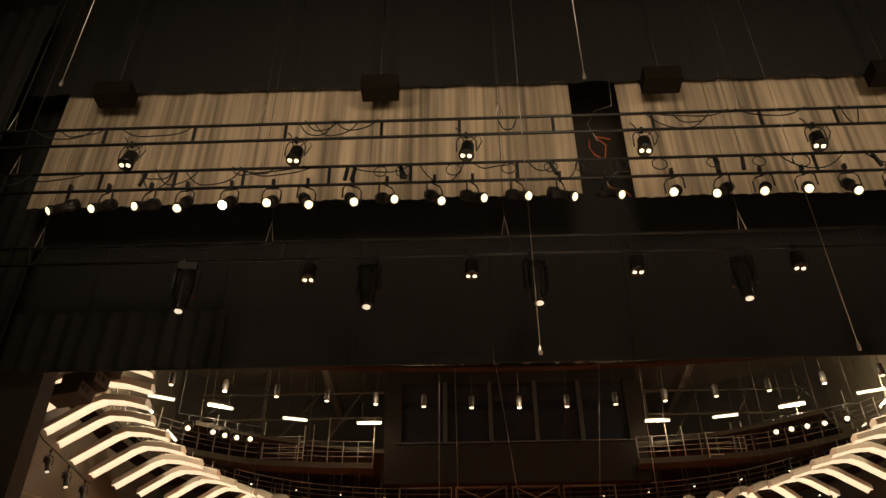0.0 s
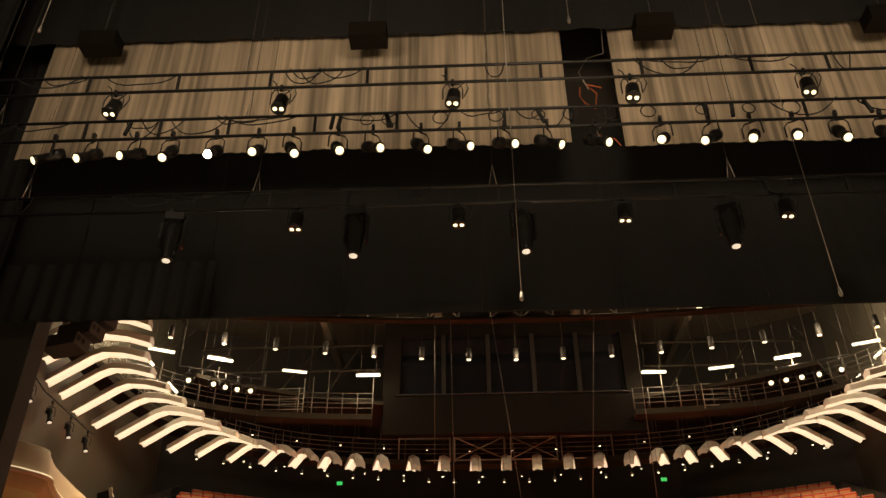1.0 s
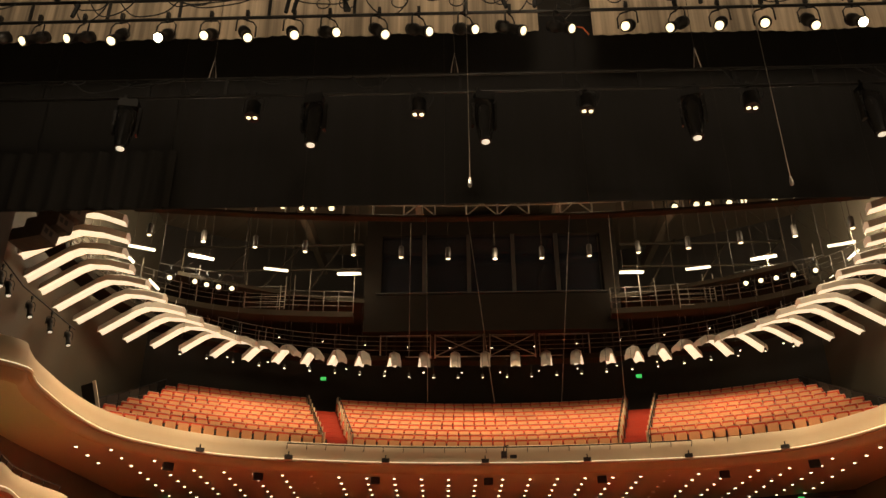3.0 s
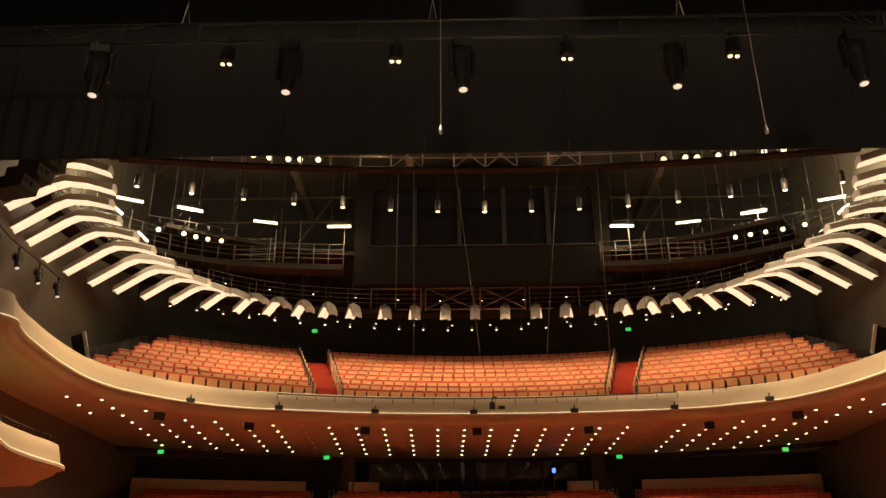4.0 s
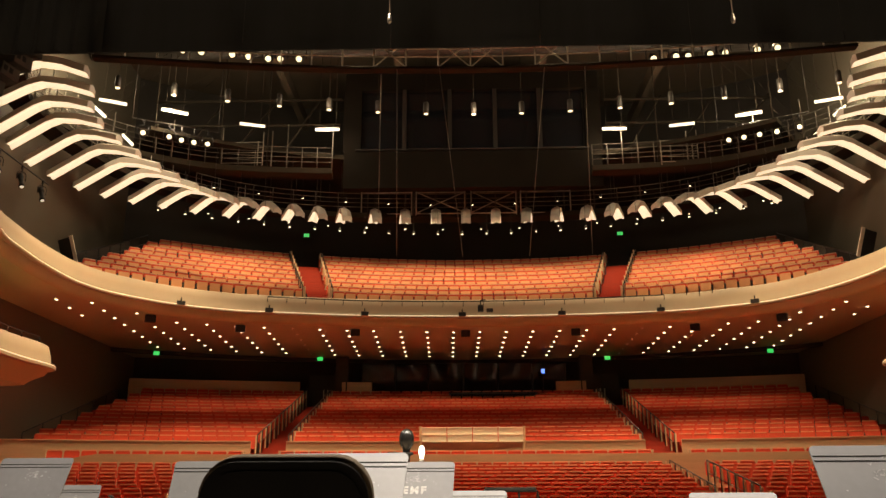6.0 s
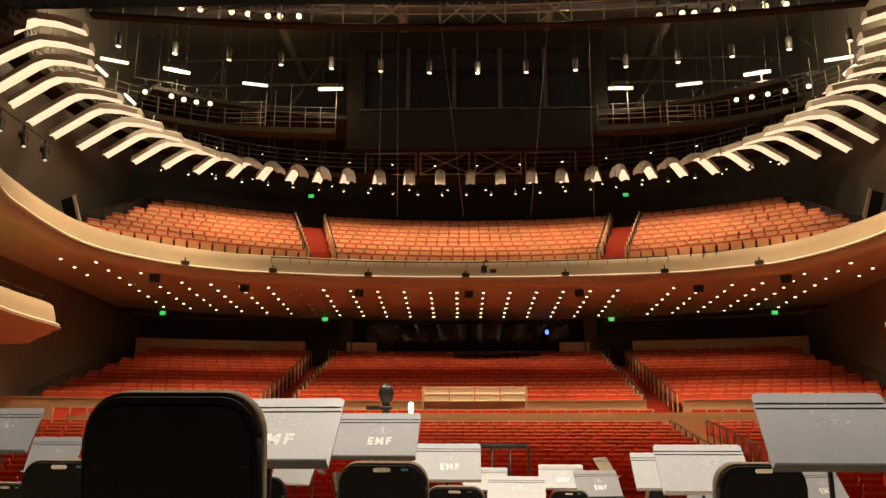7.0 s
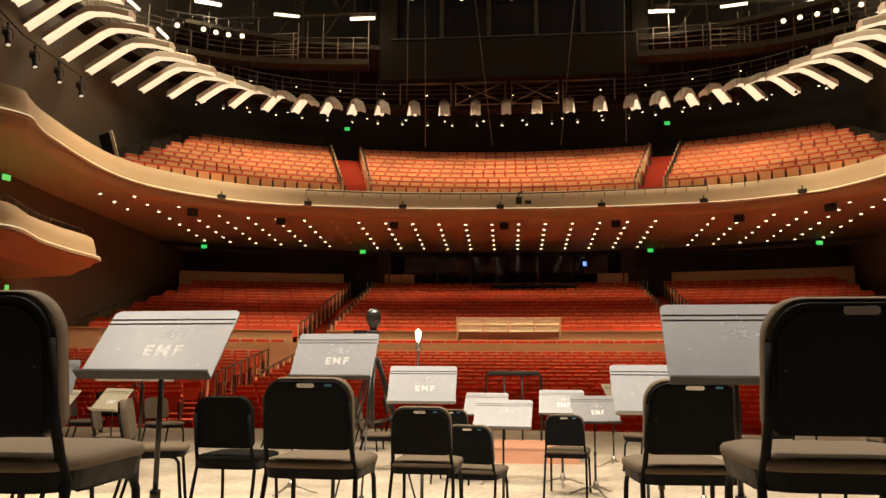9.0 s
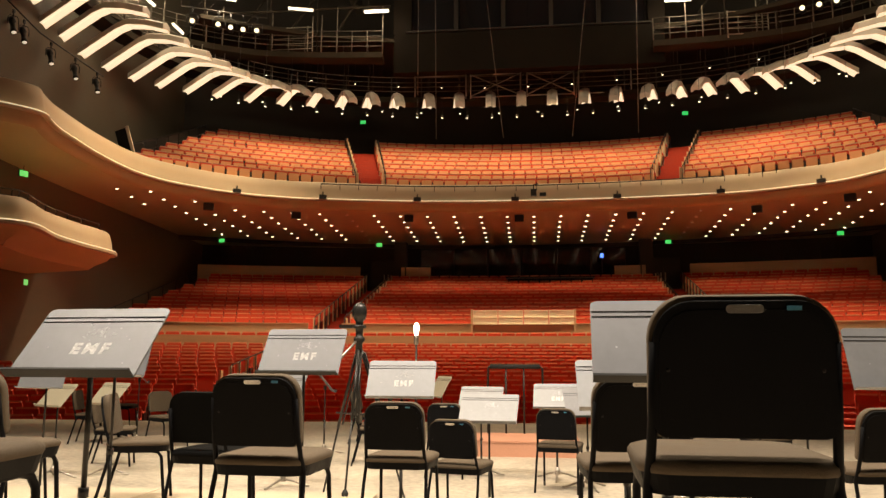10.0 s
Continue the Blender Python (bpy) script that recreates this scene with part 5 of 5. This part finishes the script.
def music_stand(x, y, top, base, tilt, rz, colour, words=True, label="grey metal music stand with a white stencil", scuffed=False, w=0.5):
    """x, y and top give the middle of the desk's upper edge; base the floor under it."""
    u = thing("music_stand", label, "music stand", "music stands", m=pose(x, y, base, rz=rz))
    h = top - base
    l = 0.315
    lean = Matrix.Translation((0, 0, h)) @ Matrix.Rotation(radians(-tilt), 4, "X")
    d = Build().plate(rounded(w, l, 0.022, -l, 4, 0.006), 0.0, 0.006).moved(lean)
    desk = part("desk", d, colour, u, "enamelled metal desk")
    g = Build()
    for z in (-0.045, -0.066):
        g.tube([(-w / 2 + 0.004, -0.001, z), (w / 2 - 0.004, -0.001, z)], 0.0022, 5)
    part("groove", g.moved(lean), BLACK_STEEL, desk, "two pressed lines")
    part("ledge", Build().plate([(-w / 2, -l - 0.002), (w / 2, -l - 0.002), (w / 2, -l + 0.004), (-w / 2, -l + 0.004)], -0.034, 0.004).box((0, -0.034, -l + 0.002), (w, 0.004, 0.008)).moved(lean), RUBBER if colour is DESK_GREY else colour, desk, "narrow ledge")
    if words:
        for me, dx in LETTERS:
            part("letter", me, [], desk, "white stencilled letter", m=lean @ pose(0.02 + dx, -0.0008, -0.195, rx=90))
    if scuffed or words:
        tagged(part("scuff", SCUFF, [], desk, "white scuffs", m=lean @ pose(0.02, -0.0006, -0.115)), kind="stuff")
    mid = lean @ Vector((0, 0.055, -l * 0.62))
    part("knuckle", Build().box(tuple(mid), (0.11, 0.035, 0.06)), BLACK_STEEL, u)
    part("pole", Build().tube([(0, mid.y, 0.1), (0, mid.y, h * 0.42)], 0.0125, 8).tube([(0, mid.y, h * 0.42), (0, mid.y, mid.z)], 0.0095, 8).tube([(0, mid.y, h * 0.4), (0, mid.y, h * 0.43)], 0.018, 8), BLACK_STEEL, u, "black tube")
    part("hub", Build().lathe([(0.03, 0.06), (0.035, 0.09), (0.02, 0.14)], 10, 0, (0, mid.y, 0)), STEEL, u)
    for k in range(3):
        a = radians(30 + 120 * k)
        ca, sa = math.cos(a), math.sin(a)
        part("foot", Build().tube([(0.02 * ca, mid.y + 0.02 * sa, 0.085), (0.12 * ca, mid.y + 0.12 * sa, 0.06), (0.22 * ca, mid.y + 0.22 * sa, 0.022), (0.27 * ca, mid.y + 0.27 * sa, 0.012)], 0.0115, 6, radii=[0.014, 0.012, 0.011, 0.01]), STEEL, u, "bright curved foot")


PALE, BEIGE = "pale metal music stand with a white stencil", "beige metal music stand"
for args in ((-0.525, 2.81, 1.46, 0.4, 42, -5, DESK_GREY, True, "grey metal music stand with a white stencil", False, 0.475), (1.385, 2.83, 1.48, 0.4, 34, -2, DESK_GREY, False, "grey metal music stand with white scuffs", True, 0.45), (-0.39, 4.84, 1.47, 0.2, 32, -6, DESK_GREY),
             (-0.02, 6.08, 1.285, 0.0, 32, 0, DESK_PALE, True, PALE), (1.43, 4.6, 1.29, 0.2, 35, 3, DESK_PALE, False, "pale metal music stand, scuffed", True), (1.62, 6.3, 1.22, 0.0, 32, 4, DESK_PALE, True, PALE),
             (1.17, 9.35, 1.04, 0.0, 34, -4, DESK_PALE, True, PALE), (1.45, 8.7, 1.0, 0.0, 30, 18, DESK_GREY), (0.56, 7.25, 1.0, 0.0, 42, -6, DESK_PALE, False, "pale metal music stand, scuffed", True),
             (0.33, 9.5, 1.0, 0.0, 36, -10, DESK_PALE, False, "pale metal music stand, scuffed", True), (-0.28, 11.0, 1.09, 0.0, 30, -62, DESK_BEIGE, False, BEIGE), (2.72, 4.34, 1.45, 0.2, 20, 6, DESK_PALE, True, PALE),
             (-1.61, 4.86, 1.48, 0.2, 20, -4, DESK_PALE, True, PALE), (-3.5, 7.1, 1.33, 0.0, 18, -10, DESK_PALE, False, "pale metal music stand, scuffed", True), (-2.86, 5.15, 1.51, 0.2, 26, -6, DESK_GREY, False, "grey metal music stand with white scuffs", True), (-4.3, 8.7, 1.02, 0.0, 40, -28, DESK_BEIGE, False, BEIGE), (-3.85, 9.0, 1.03, 0.0, 40, -28, DESK_BEIGE, True, "beige metal music stand with a white stencil"),
             (-5.4, 12.3, 1.16, 0.0, 45, 120, DESK_GREY, False, "grey metal music stand seen from its back"), (-1.62, 8.4, 1.14, 0.0, 30, -25, DESK_PALE, False, "pale metal music stand, scuffed", True),
             (3.2, 7.4, 1.05, 0.0, 30, 25, DESK_PALE, True, PALE), (2.35, 7.9, 1.0, 0.0, 30, 20, DESK_GREY), (4.4, 7.0, 1.05, 0.0, 40, 50, DESK_BEIGE, False, BEIGE), (-2.1, 11.3, 1.1, 0.0, 40, 110, DESK_GREY, False, "grey metal music stand seen from its back"), (1.9, 11.2, 1.08, 0.0, 30, 60, DESK_BEIGE, False, BEIGE)):
    music_stand(*args)

# ---- tripod with a round recorder ----
tri = thing("tripod", "black tripod with a ball-shaped recorder on its head", "tripod", m=pose(-0.59, 7.1, 0))
part("ball", Build().lathe([(0.004, 1.8), (0.026, 1.795), (0.048, 1.778), (0.062, 1.75), (0.067, 1.715), (0.064, 1.68), (0.052, 1.65), (0.036, 1.632), (0.032, 1.6)], 18), GLOSS_BLACK, tri, "glossy black ball")
part("head", Build().lathe([(0.04, 1.6), (0.06, 1.595), (0.06, 1.578), (0.035, 1.565), (0.032, 1.5), (0.05, 1.485), (0.05, 1.46), (0.03, 1.44), (0.03, 1.36)], 14).box((-0.11, -0.02, 1.585), (0.12, 0.07, 0.03)), BLACK_STEEL, tri)
part("pan_handle", Build().tube([(0.0, -0.02, 1.48), (-0.16, -0.12, 1.28), (-0.22, -0.16, 1.17)], 0.011, 6), STEEL, tri)
part("column", Build().tube([(0, 0, 0.75), (0, 0, 1.4)], 0.02, 8), BLACK_STEEL, tri)
for dx, dy, z in ((0.0, -0.42, 0.2), (-0.42, 0.42, 0.0), (0.36, 0.42, 0.0)):
    leg = part("leg", Build().tube([(0.05 * dx, 0.05 * dy, 1.38), (0.55 * dx, 0.55 * dy, 1.38 + (z - 1.38) * 0.5)], 0.014, 7).tube([(0.5 * dx, 0.5 * dy, 1.38 + (z - 1.38) * 0.45), (dx, dy, z + 0.02)], 0.009, 7).tube([(0.52 * dx + 0.03, 0.52 * dy, 1.38 + (z - 1.38) * 0.48), (0.05 * dx + 0.03, 0.05 * dy, 1.36)], 0.009, 6), BLACK_STEEL, tri)
    part("foot", Build().lathe([(0.025, 0.0), (0.03, 0.02), (0.015, 0.05)], 8, 0, (dx, dy, z)), RUBBER, leg)
    part("spreader", Build().tube([(0, 0, 0.82), (0.62 * dx, 0.62 * dy, 0.82 + (z) * 0.2)], 0.008, 6), BLACK_STEEL, tri)

# ---- ghost light ----
gl = thing("ghost_light", "bare lit bulb on a thin dark stand", "lamp", m=pose(-0.635, 10.72, 0))
part("base", Build().lathe([(0.2, 0.0), (0.2, 0.02), (0.03, 0.04)], 18), BLACK_STEEL, gl)
part("pole", Build().tube([(0, 0, 0.03), (0, 0, 1.54)], 0.014, 8), BLACK_STEEL, gl)
part("socket", Build().lathe([(0.02, 1.5), (0.035, 1.53), (0.035, 1.6), (0.028, 1.63)], 12), STEEL, gl)
part("bulb", Build().lathe([(0.02, 1.62), (0.026, 1.66), (0.036, 1.71), (0.035, 1.75), (0.022, 1.785), (0.004, 1.795)], 14), BULB, gl, "lit white bulb")

# ---- conductor's podium ----
pod = thing("podium", "pink painted conductor's podium with a black back rail", "podium", m=pose(0.75, 11.9, 0))
part("box", Build().box((0, 0, 0.1), (1.5, 1.25, 0.2)), PODIUM_RED, pod)
part("top", Build().box((0, 0, 0.212), (1.52, 1.27, 0.024)), PODIUM_RED, pod)
part("hand_slot", Build().plate(rounded(0.1, 0.03, 0.014, 0.1, 4), -0.632, -0.622).moved(Matrix.Translation((0.32, 0, 0))), RUBBER, pod)
ra = thing("podium_rail", "black padded guard rail behind the podium", "rail", m=pose(0.615, 12.42, 0.225))
part("pad", Build().tube([(-0.38, 0, 0.99), (0.38, 0, 0.99)], 0.038, 10), RUBBER, ra, "padded bar")
part("end_tube", Build().tube([(-0.38, 0, 0.99), (-0.41, 0, 0.96), (-0.41, 0, 0.0)], 0.017, 7), BLACK_STEEL, ra)
part("end_tube", Build().tube([(0.38, 0, 0.99), (0.41, 0, 0.96), (0.41, 0, 0.0)], 0.017, 7), BLACK_STEEL, ra)
for x in (-0.14, 0.13):
    part("upright", Build().tube([(x, 0, 0.98), (x, 0, 0.0)], 0.015, 7), BLACK_STEEL, ra)
